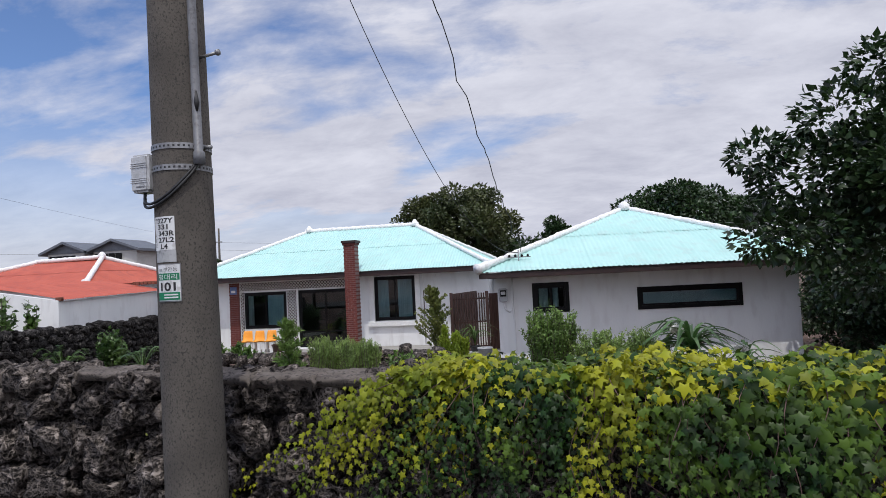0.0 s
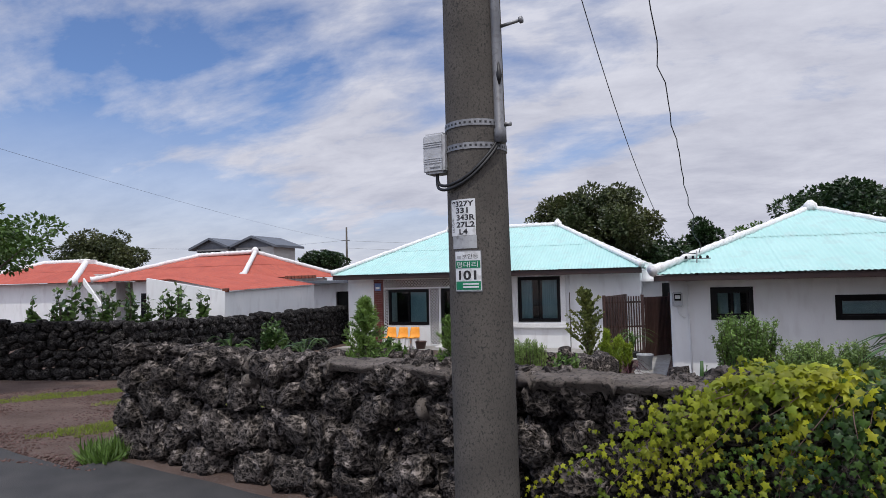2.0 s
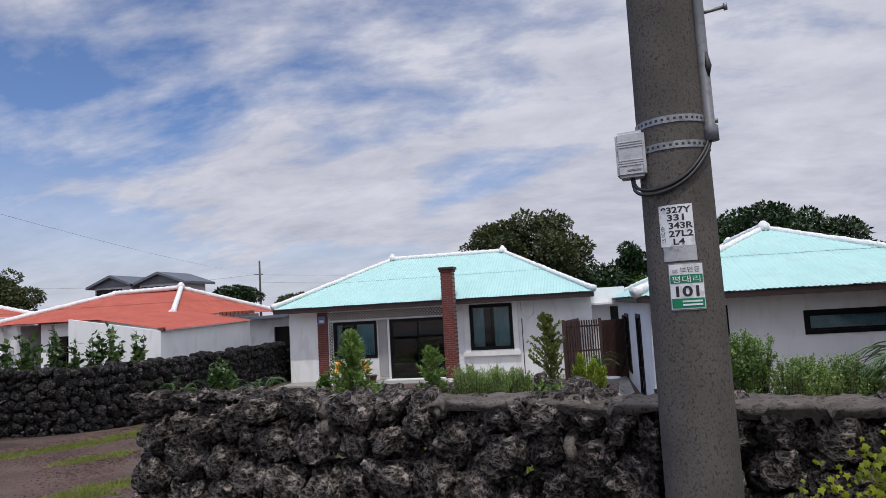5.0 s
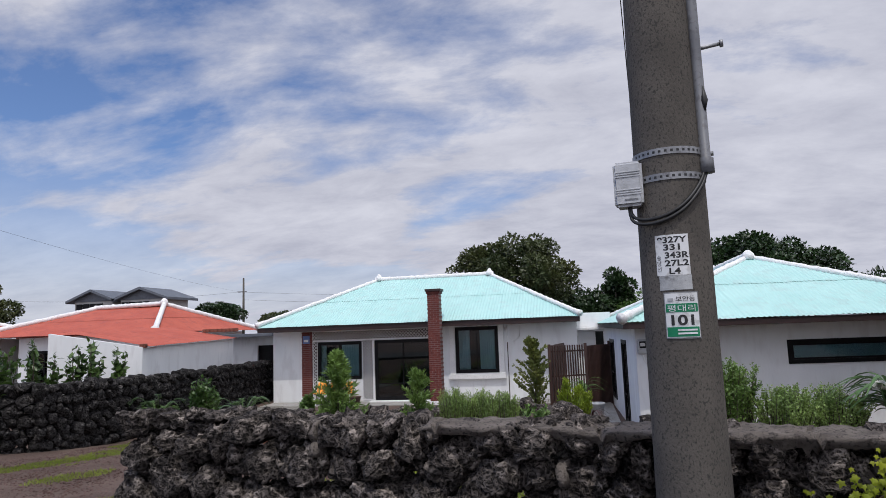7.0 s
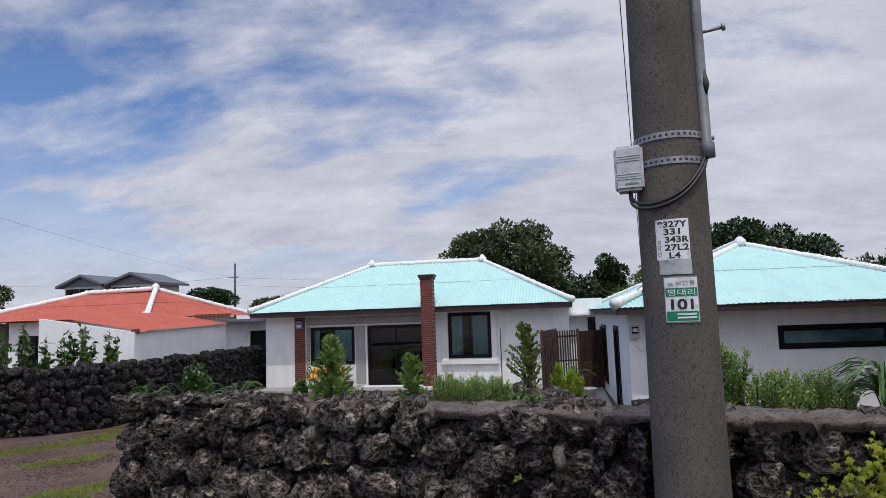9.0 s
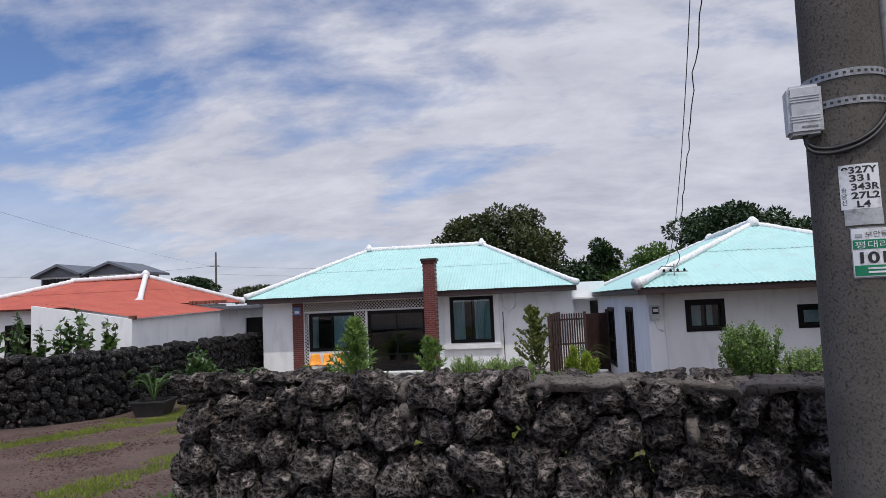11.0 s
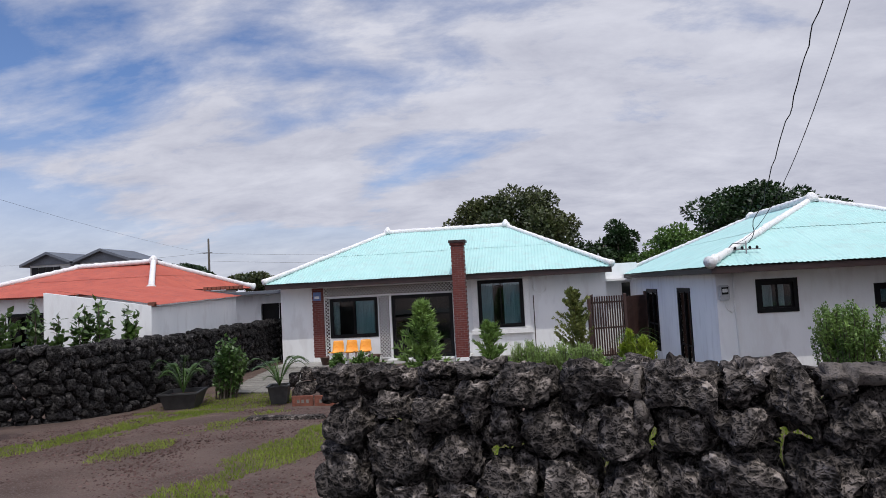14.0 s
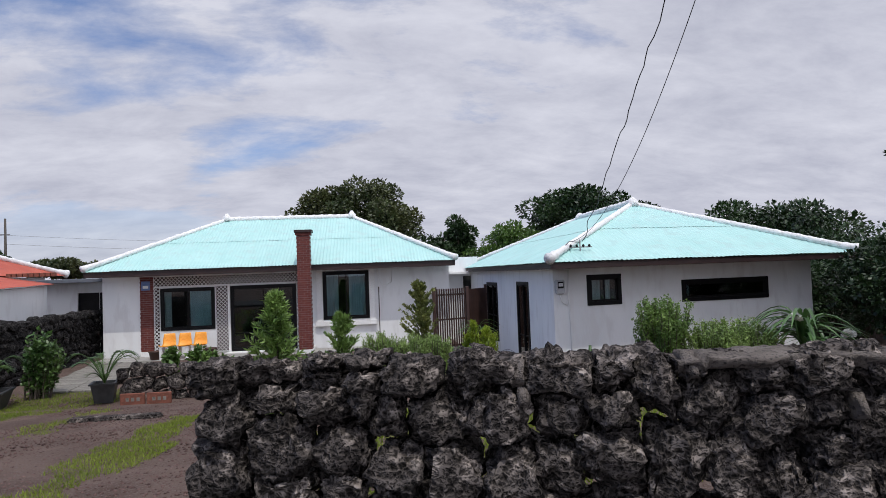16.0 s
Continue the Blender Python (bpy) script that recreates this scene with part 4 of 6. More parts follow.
# same added dark sheet and floor for the room shade here
box("partition", (-0.5, 5.1, 17.6, 17.7, B2, 1.6), ROOM_SHADE, house2)
box("floor_slab", (-0.6, 5.0, 16.2, 24.0, B2 - 0.1, B2 + 0.05), ROOM_SHADE, house2)


def at2(x, out, z):
    u = u2(x)
    p = Vector((FL[0] + e2.x * u, FL[1] + e2.y * u)) + Vector((e2.y, -e2.x)) * out
    return (p.x, p.y, z)


window_unit(at2(SW[0], 0.02, SW[2]), R2, (SW[1] - SW[0]) / e2.x, SW[3] - SW[2], house2, 2, curtain=[(0.15, 0.35, CURTAIN_W), (0.45, 0.58, CURTAIN_W)])
window_unit(at2(LW[0], 0.02, LW[2]), R2, (LW[1] - LW[0]) / e2.x, LW[3] - LW[2], house2, 1)
bl = bmesh.new()
for k in range(19):
    add_box(bl, 0.09, 2.13, 0.056, 0.062, 0.09 + k * 0.0172, 0.1055 + k * 0.0172)
part("blind", bl, CURTAIN, house2, "grey-blue slatted blind").matrix_basis = pose(*at2(LW[0], 0.0, LW[2]), 0, 0, R2)
sd_dir = Vector((FL[0] - BL[0], FL[1] - BL[1])).normalized()
for h in SD:
    p = (BL[0] + sd_dir.x * h[0] - 0.02, BL[1] + sd_dir.y * h[0], h[2])
    window_unit(p, math.degrees(math.atan2(sd_dir.y, sd_dir.x)), h[1] - h[0], h[3] - h[2], house2, 2, kind="side_door", sash=0.7)
EZ2 = 1.63
E2 = [(-1.26, 14.12, EZ2), (6.08, 14.97, EZ2), (5.9, 25.0, EZ2), (-1.45, 25.0, EZ2)]
A2, C2 = (2.12, 17.95, 3.12), (2.15, 22.3, 3.12)
roof2 = place("roof", None, house2)
corrugated("slope", E2[0], E2[1], A2, A2, MINT, roof2)
corrugated("slope", E2[1], E2[2], C2, A2, MINT, roof2, step=5)
corrugated("slope", E2[2], E2[3], C2, C2, MINT, roof2, step=4)
corrugated("slope", E2[3], E2[0], A2, C2, MINT, roof2)
for i, (a, b) in enumerate(((E2[0], A2), (E2[1], A2), (E2[2], C2), (E2[3], C2))):
    ridge_cap("hip_cap", Vector(a) + Vector((0, 0, 0.07)), Vector(b) + Vector((0, 0, 0.0)), roof2, 0.075, bead=0.24, end=0.6, seed=20 + i)
ridge_cap("ridge_cap", Vector(A2) + Vector((0, -0.1, 0.03)), Vector(C2) + Vector((0, 0.1, 0.03)), roof2, 0.10, seed=29)
for q in (A2, C2):
    tube("ridge_knob", [Vector(q) + Vector((0, -0.06, -0.08)), Vector(q) + Vector((0, -0.04, 0.08)), Vector(q) + Vector((0, -0.03, 0.17))], [0.17, 0.14, 0.05], CAP, roof2)
for k in range(4):
    a, b = E2[k], E2[(k + 1) % 4]
    d = Vector(b) - Vector(a)
    rz = math.degrees(math.atan2(d.y, d.x))
    fb = box_bm(0.04, d.length - 0.04, 0.03, 0.07, -0.14, -0.022, bevel=0.004)
    part("fascia", fb, FASCIA, house2).matrix_basis = pose(*a, 0, 0, rz)
    sb = box_bm(0.32, d.length - 0.32, 0.071, 0.98, -0.11, -0.07, bevel=0)
    part("soffit", sb, PLASTER, house2).matrix_basis = pose(*a, 0, 0, rz)
# meter, conduit
meter = place("meter", None, house2)
meter.matrix_basis = pose(*at2(-0.93, 0.005, 0.96), 0, 0, R2)
part("case", box_bm(0, 0.2, -0.11, 0, 0, 0.30, 0.02, 2), BOXGREY, meter)
part("dial", box_bm(0.035, 0.165, -0.118, -0.112, 0.12, 0.26, 0.004), BLACK, meter)
part("readout", box_bm(0.05, 0.15, -0.121, -0.119, 0.16, 0.23, 0.0), SIGN_W, meter)
c0 = Vector(at2(-0.62, 0.02, 0))
tube("conduit", [c0 + Vector((0, 0, 1.55)), c0 + Vector((0, 0, 0.9)), c0 + Vector((0.02, 0, 0.2)), c0 + Vector((0.03, 0, -0.7))], 0.016, PLASTER, house2)
tube("cable", [Vector(at2(-0.83, 0.05, 0.97)), Vector(at2(-0.8, 0.06, 0.8)), Vector(at2(-0.7, 0.06, 0.72)), Vector(at2(-0.63, 0.03, 0.82)), Vector(at2(-0.63, 0.03, 1.0))], 0.011, WHITE, house2)

# ---- link wall and gate between the houses ----
link = thing("wall_link", "white plastered link wall with a flat parapet between the houses", "wall", kind="structure")
wall_panel("wall_front", (-2.14, 24.35), (-0.98, 24.35), B1 - 0.1, 2.02, 0.2, [(0.62, 1.12, B1, 1.35)], PLASTER, link)
box("ledge", (-2.3, -0.9, 23.9, 24.345, 1.42, 1.50), WHITE, link)
# added dark sheet that paints the shade seen through the doorway
box("back_room", (-2.12, -1.0, 25.2, 25.3, B1, 2.0), ROOM_SHADE, link)

# ---- utility pole ----
PX, PY = -1.613, 4.225
LEAN = Vector((-0.0018, -0.0193, 1.0))


def pole_r(z):
    return 0.181 - 0.0060 * z


def pole_c(z):
    return Vector((PX, PY, 0)) + LEAN * z


def pole_at(ang, z, out=0.0):
    """A place on the pole's skin: ang in degrees, as seen from above from +x."""
    a = radians(ang)
    return pole_c(z) + Vector((math.cos(a), math.sin(a), 0)) * (pole_r(z) + out)


pole = thing("utility_pole", "tall grey concrete utility pole with steel straps", "utility pole")
zs = np.concatenate([np.arange(-0.2, 4, 0.2), np.arange(4, 10.01, 1.0)])
tube("shaft", [pole_c(z) for z in zs], [pole_r(z) for z in zs], POLE, pole, n=48)


def patch(name, a0, a1, z0, z1, out, material, parent, label="", n=14, thick=0.002):
    """A sheet bent round the pole."""
    v, f = [], []
    for i in range(n + 1):
        a = a0 + (a1 - a0) * i / n
        for z in (z0, z1):
            v += [pole_at(a, z, out), pole_at(a, z, out - thick)]
    for i in range(n):
        k = 4 * i
        f += [(k, k + 4, k + 6, k + 2), (k + 1, k + 3, k + 7, k + 5), (k, k + 1, k + 5, k + 4), (k + 2, k + 6, k + 7, k + 3)]
    f += [(0, 2, 3, 1), (4 * n, 4 * n + 1, 4 * n + 3, 4 * n + 2)]
    return place(name, mesh(name, v, f, material), parent, label)


def letters(text, ang, z, size, material, parent, out=0.004, name="lettering", bold=0.0, width=None):
    """Raised writing bent round the pole: centre angle and base height."""
    cu = bpy.data.curves.new("text", "FONT")
    cu.body, cu.size, cu.align_x, cu.offset = text, size, "CENTER", bold
    tmp = new("text", cu)
    me = bpy.data.meshes.new_from_object(tmp.evaluated_get(bpy.context.evaluated_depsgraph_get()))
    bpy.data.objects.remove(tmp)
    xs = [v.co.x for v in me.vertices]
    if not xs:
        return None
    k = width / (max(xs) - min(xs)) if width else 1.0
    for v in me.vertices:
        zz = z + v.co.y
        v.co = pole_at(ang + math.degrees(v.co.x * k / pole_r(z)), zz, out)
    me.materials.clear()
    me.materials.append(material)
    return place(name, me, parent)


NUM0, NUM1, TAG0, TAG1 = 231, 283, 239, 291
num = patch("number_sheet", NUM0, NUM1, 1.835, 2.030, 0.003, SIGN_W, pole, "worn white sheet with black characters")
patch("foil", NUM0 + 3, NUM1 + 1, 1.765, 1.834, 0.003, SIGN_GREY, num, "torn grey foil")
nc = (NUM0 + NUM1) / 2
for txt, da, z, w in (("9327Y", 0, 1.992, 0.135), ("331", 1, 1.956, 0.075), ("343R", 6, 1.918, 0.108), ("27L2", 6, 1.880, 0.108), ("L4", 2, 1.842, 0.05)):
    letters(txt, nc + da, z, 0.04, INK, num, width=w, bold=0.0012)
for k, ch in enumerate("송당선"):
    letters(ch, NUM0 + 5, 1.912 - 0.028 * k, 0.026, INK, num, width=0.02)
tag = patch("lamp_tag", TAG0, TAG1, 1.535, 1.755, 0.004, STEEL, pole, "white and green enamel plate numbered 101")
patch("plate_face", TAG0 + 1.5, TAG1 - 1.5, 1.541, 1.749, 0.006, SIGN_W, tag)
patch("green_band", TAG0 + 2.5, TAG1 - 2.5, 1.660, 1.700, 0.0075, SIGN_GREEN, tag)
patch("green_band", TAG0 + 2.5, TAG1 - 2.5, 1.545, 1.590, 0.0075, SIGN_GREEN, tag)
tc = (TAG0 + TAG1) / 2
letters("보안등", tc + 6, 1.712, 0.028, INK, tag, 0.0085, width=0.085)
letters("평대리", tc, 1.666, 0.034, SIGN_W, tag, 0.010, width=0.12)
letters("101", tc, 1.600, 0.066, INK, tag, 0.0085, width=0.098, bold=0.002)
for z in (1.572, 1.556):
    patch("text_bar", tc - 8, tc + 20, z, z + 0.008, 0.010, SIGN_W, tag)
patch("emblem", TAG0 + 6, TAG0 + 14, 1.712, 1.726, 0.0085, SIGN_GREY, tag)


def strap(z):
    """A perforated steel band: a ring with a row of dark slots, and a bolt."""
    v, f = [], []
    n = 64
    for i in range(n):
        a = 360 * i / n
        v += [pole_at(a, z - 0.017, 0.005), pole_at(a, z + 0.017, 0.005), pole_at(a, z - 0.017, -0.002), pole_at(a, z + 0.017, -0.002)]
    for i in range(n):
        k, m = 4 * i, 4 * ((i + 1) % n)
        f += [(k, m, m + 1, k + 1), (k + 1, m + 1, m + 3, k + 3), (k, k + 2, m + 2, m)]
    ob = place("strap", mesh("strap", v, f, STEEL), pole, "perforated galvanised band")
    for i in range(20):
        a = 200 + i * 9.5
        patch("slot", a, a + 4.2, z - 0.006, z + 0.006, 0.0056, RUBBER, ob, n=3, thick=0.001)
    return ob


strap(2.44)
strap(2.315)
tube("strap_bolt", [pole_at(352, 2.44, -0.01), pole_at(352, 2.44, 0.05)], 0.012, STEEL, pole, n=8)
# conduit with a cracked joint
CA = 332
tube("conduit", [pole_at(CA, 2.33, 0.022), pole_at(CA, 2.40, 0.022), pole_at(CA, 2.41, 0.018), pole_at(CA, 3.0, 0.018), pole_at(CA, 6.0, 0.022)], [0.034, 0.034, 0.026, 0.026, 0.026], PVC, pole, "grey plastic conduit", n=14)
tube("conduit_break", [pole_at(CA - 3, 2.64, 0.040), pole_at(CA - 3, 2.69, 0.042), pole_at(CA - 3, 2.76, 0.040)], [0.006, 0.017, 0.005], RUBBER, pole, n=7)
for k in range(5):
    z, a = 2.98 + k * 0.45, (-9 if k % 2 == 0 else 146)
    base, tip = pole_at(a, z, -0.02), pole_at(a, z + 0.012, 0.125)
    pg = tube("step_peg", [base, tip], 0.0095, STEEL, pole, n=9)
    d = (tip - base).normalized()
    tube("peg_head", [tip, tip + d * 0.016], 0.019, STEEL, pg, n=9)
# meter-like junction box on a bracket
jb = place("junction_box", None, pole, "grey ribbed plastic junction box")
jb.matrix_basis = pose(*pole_at(197, 2.19, 0.045), 0, 0, -10)
part("case", box_bm(-0.07, 0.07, -0.06, 0.06, 0.0, 0.225, 0.014, 3), BOXGREY, jb)
for k, z in enumerate((0.055, 0.067, 0.079, 0.145, 0.157, 0.169)):
    part("rib", box_bm(-0.062, 0.062, -0.0635, -0.0601, z, z + 0.006, 0.001), BOXGREY, jb)
part("slot", box_bm(-0.02, 0.045, -0.0622, -0.0601, 0.028, 0.036, 0), PVC, jb)
part("bracket", box_bm(0.0, 0.09, -0.02, 0.02, 0.15, 0.19, 0.003), STEEL, jb)


def cable_loop(off, dz):
    keys = [(199, 2.19, 0.05), (203, 2.13, 0.05), (213, 2.10, 0.04), (230, 2.09, 0.02), (255, 2.105, 0.012), (280, 2.15, 0.012), (305, 2.23, 0.012), (325, 2.31, 0.014), (CA, 2.38, 0.022)]
    pts = []
    for k in range(len(keys) - 1):
        a, c = keys[k], keys[k + 1]
        a0, c1 = keys[max(0, k - 1)], keys[min(len(keys) - 1, k + 2)]
        for s in (0, 0.34, 0.67):
            q = [0.5 * (2 * a[m] + (c[m] - a0[m]) * s + (2 * a0[m] - 5 * a[m] + 4 * c[m] - c1[m]) * s * s + (3 * a[m] - a0[m] - 3 * c[m] + c1[m]) * s ** 3) for m in range(3)]
            pts.append(pole_at(q[0], q[1] + dz, q[2] + off))
    tube("cable", pts, 0.0085, RUBBER, pole, n=8)


cable_loop(0.0, 0.022)
cable_loop(0.004, 0.0)

# ---- wires from the pole to the near house ----
BRK = Vector((-0.42, 14.72, 1.93))
rack = thing("wire_bracket", "small dark metal wire bracket at the eave", "bracket", at=tuple(BRK))
part("arm", box_bm(-0.26, 0.26, -0.012, 0.012, -0.012, 0.012, 0.003), STEEL, rack)
tube("stem", [(0, 0, -0.34), (0, 0, 0.16)], 0.014, STEEL, rack)
for dx in (-0.2, -0.07, 0.07, 0.2):
    tube("insulator", [(dx, 0, 0.0), (dx, 0, 0.03), (dx, 0, 0.06)], [0.02, 0.03, 0.012], BLACK, rack, n=8)
tube("lead", [(0, 0, 0.1), (-0.25, -0.05, 0.12), (-0.42, -0.02, -0.05), (-0.36, 0.1, -0.3), (-0.34, 0.25, -0.42)], 0.009, RUBBER, rack)


def wire(name, label, a, b, sag, r, wob=0.0):
    a, b = Vector(a), Vector(b)
    pts = []
    for i in range(61):
        s = i / 60
        p = a.lerp(b, s) - Vector((0, 0, 4 * sag * s * (1 - s)))
        p += Vector((wob * noise.noise((s * 22, 1, 0)), 0, wob * noise.noise((s * 17, 7, 0))))
        pts.append(p)
    th = thing(name, label, "wire")
    tube("strand", pts, r, RUBBER, th, n=6, cap=False)


wire("overhead_wire", "thin black service wire", BRK + Vector((-0.18, 0, 0.12)), WIRE_A, 1.25, 0.005)
wire("overhead_wire", "twisted black service cable", BRK + Vector((0.05, 0, 0.12)), WIRE_B, 0.2, 0.008, 0.10)

# ---- the red-roofed neighbours ----
BR_Z = -0.95
red = thing("red_house", "white house with a faded red corrugated hip roof", "house")
RX0, RX1, RY0, RY1, RZ = -25.6, -17.3, 22.0, 29.2, 1.92
rp, rl = (-19.45, 25.6, 3.08), (-22.75, 25.6, 3.02)
rroof = place("roof", None, red)
re = [(RX0, RY0, RZ), (RX1, RY0, RZ), (RX1 + 0.4, RY1, RZ), (RX0, RY1, RZ)]
corrugated("slope", re[0], re[1], rp, rl, RED_ROOF, rroof, step=5)
corrugated("slope", re[1], re[2], rp, rp, RED_ROOF, rroof, step=5)
corrugated("slope", re[2], re[3], rl, rp, RED_ROOF, rroof, step=4)
corrugated("slope", re[3], re[0], rl, rl, RED_ROOF, rroof, step=4)
for i, (a, b) in enumerate(((re[0], rl), (re[1], rp), (re[2], rp), (re[3], rl))):
    ridge_cap("hip_cap", Vector(a) + Vector((0, 0, 0.06)), Vector(b) + Vector((0, 0, 0.06)), rroof, 0.105, end=0.6, seed=40 + i)
ridge_cap("ridge_cap", Vector(rl) + Vector((-0.1, 0, 0.08)), Vector(rp) + Vector((0.1, 0, 0.08)), rroof, 0.105, seed=49)
tube("ridge_knob", [Vector(rp), Vector(rp) + Vector((0, 0, 0.2)), Vector(rp) + Vector((0, 0, 0.3))], [0.18, 0.15, 0.05], CAP, rroof)
wall_panel("wall_front", (RX0 + 1.9, RY0 + 0.55), (RX1 - 0.4, RY0 + 0.55), BR_Z, RZ - 0.05, 0.2, [(0.5, 1.9, BR_Z, 1.35), (3.2, 4.4, 0.0, 1.25)], PLASTER, red)
wall_panel("wall_side", (RX1 - 0.4, RY0 + 0.75), (RX1 - 0.2, RY1 - 0.5), BR_Z, RZ - 0.05, 0.2, [], PLASTER, red)
wall_panel("wall_side", (RX0 + 0.5, RY1 - 0.5), (RX0 + 0.5, RY0 + 0.75), BR_Z, RZ - 0.05, 0.2, [], PLASTER, red)
wall_panel("wall_back", (RX1 - 0.4, RY1 - 0.5), (RX0 + 0.7, RY1 - 0.5), BR_Z, RZ - 0.05, 0.2, [], PLASTER, red)
window_unit((RX0 + 2.4, RY0 + 0.53, BR_Z), 0, 1.4, 1.35 - BR_Z, red, 2, kind="sliding_door")
window_unit((RX0 + 5.1, RY0 + 0.53, 0.0), 0, 1.2, 1.25, red, 2)
# added dark sheet for room shade behind the red house's openings
box("partition", (RX0 + 0.8, RX1 - 0.8, RY0 + 2.6, RY0 + 2.7, BR_Z, RZ - 0.1), ROOM_SHADE, red)
# lean-to with its own red roof
LT = [(-17.1, 16.9), (-14.5, 17.55), (-14.65, 22.75), (-17.2, 22.9)]
LZ0, LZ1 = 1.90, 1.42
lean = thing("lean_to", "white walled lean-to under red roofing sheets", "outbuilding")
wall_panel("wall_front", LT[0], LT[1], BR_Z, LZ0, 0.16, [], PLASTER, lean, z1b=LZ1)
wall_panel("wall_side", LT[1], LT[2], BR_Z, LZ1 - 0.04, 0.16, [], PLASTER, lean, z1b=LZ1 + 0.12)
corrugated("roof", (-14.35, 17.62, LZ1 + 0.02), (-14.5, 22.9, LZ1 + 0.16), (-17.3, 22.9, LZ0 + 0.12), (-17.2, 16.98, LZ0 + 0.03), RED_ROOF, lean, tiers=1, step=6)
for k in range(9):
    part("brick", box_bm(-15.75 + k * 0.16, -15.62 + k * 0.16, 22.6 + 0.004 * k, 22.7, LZ1 + 0.40, LZ1 + 0.52, 0.006), TERRACOTTA, lean)
part("corner_brick", box_bm(-14.62, -14.44, 17.56, 17.70, LZ1 - 0.02, LZ1 + 0.10, 0.01), TERRACOTTA, lean)
shed = thing("side_shed", "low white shed with a dark door and flat roof", "shed")
wall_panel("wall_front", (-15.4, 24.2), (-13.6, 24.6), BR_Z, 1.6, 0.2, [(0.95, 1.6, BR_Z, 1.25)], PLASTER, shed)
part("roof", box_bm(-15.6, -13.3, 23.7, 26.0, 1.6, 1.72, 0.01), SLATE, shed)
part("door", box_bm(-14.5, -13.75, 24.55, 24.62, BR_Z, 1.25, 0.01), BLACK, shed)
red2 = thing("far_red_house", "white house end with a red hip roof", "house")
q0, q1, q2, q3 = (-40, 25.0, 1.95), (-30.4, 25.0, 1.95), (-30.4, 32.0, 1.95), (-40, 32.0, 1.95)
qa, qb = (-37, 28.5, 3.2), (-33.6, 28.5, 3.2)
r2 = place("roof", None, red2)
corrugated("slope", q0, q1, qb, qa, RED_ROOF, r2, step=4)
corrugated("slope", q1, q2, qb, qb, RED_ROOF, r2, step=4)
corrugated("slope", q2, q3, qa, qb, RED_ROOF, r2, step=3)
for i, (a, b) in enumerate(((q0, qa), (q1, qb), (q2, qb))):
    ridge_cap("hip_cap", a, b, r2, 0.17, end=0.4, seed=60 + i)
ridge_cap("ridge_cap", qa, qb, r2, 0.16, seed=66)
box("wall", (-39.5, -30.9, 25.5, 31.5, BR_Z, 1.93), PLASTER, red2)
annex = thing("flat_annex", "grey-white flat-roofed annex with an outside stair and chimney", "outbuilding")
wall_panel("wall_front", (-35.5, 27.5), (-29.0, 27.5), BR_Z, 2.0, 0.2, [(2.0, 3.2, BR_Z, 1.2)], PLASTER, annex)
part("roof", box_bm(-35.5, -29.0, 27.2, 31.0, 2.0, 2.4, 0.02), FARWALL, annex)
part("door", box_bm(-33.55, -32.25, 27.56, 27.62, BR_Z, 1.18, 0.01), BLACK, annex)
part("chimney", box_bm(-33.9, -33.2, 28.2, 28.9, 2.4, 3.3, 0.02), WHITE, annex)
st = bmesh.new()
for k in range(12):
    add_box(st, -29.4 + k * 0.16, -29.24 + k * 0.16, 25.0, 25.8, BR_Z, 1.80 - k * 0.2)
part("stair", st, FARWALL, annex)
rl_v = [(-29.5, 24.95, 2.15), (-27.9, 24.95, 0.45), (-27.9, 24.95, 0.15), (-29.5, 24.95, 1.85), (-29.5, 24.85, 2.15), (-27.9, 24.85, 0.45), (-27.9, 24.85, 0.15), (-29.5, 24.85, 1.85)]
place("stair_rail", mesh("stair_rail", rl_v, [(4, 5, 6, 7), (3, 2, 1, 0), (0, 1, 5, 4), (2, 3, 7, 6), (1, 2, 6, 5), (0, 4, 7, 3)], WHITE), annex)

# ---- far buildings and lines ----
for i, (x, w) in enumerate(((-60.4, 6.9), (-53.6, 7.6))):
    fh = thing("gabled_house", "distant modern house with dark slate gable", "house", group="slate houses")
    z0, ze, zr = -0.9, 6.85, 8.05
    part("wall", box_bm(x - w / 2 + 0.8, x + w / 2 - 0.8, 70.2, 75, z0, ze, 0.02), FARWALL, fh)
    v = [(x - w / 2, 69.5, ze - 0.15), (x, 69.5, zr), (x + w / 2, 69.5, ze - 0.15), (x - w / 2, 76, ze - 0.15), (x, 76, zr), (x + w / 2, 76, ze - 0.15)]
    v += [(p[0], p[1], p[2] - 0.3) for p in v]
    place("roof", mesh("roof", v, [(0, 1, 4, 3), (1, 2, 5, 4), (0, 6, 7, 1), (1, 7, 8, 2), (0, 3, 9, 6), (2, 8, 11, 5), (6, 9, 10, 7), (7, 10, 11, 8)], SLATE), fh)
    place("gable", mesh("gable", [(x - w / 2 + 0.8, 70.1, ze - 0.3), (x + w / 2 - 0.8, 70.1, ze - 0.3), (x + w / 2 - 0.8, 70.1, ze - 0.1), (x, 70.1, zr - 0.35), (x - w / 2 + 0.8, 70.1, ze - 0.1)], [(0, 1, 2, 3, 4)], SLATE), fh)
    for k in range(4):
        part("window", box_bm(x - w / 2 + 1.1 + k * 0.95, x - w / 2 + 1.95 + k * 0.95, 70.05, 70.15, 5.1, 6.3, 0.02), BLACK, fh)
fp = thing("far_pole", "distant grey utility pole with a crossarm", "utility pole", at=(-50.0, 88.0, 0))
tube("shaft", [(0, 0, -1), (0, 0, 10.2)], [0.22, 0.13], POLE, fp, n=8)
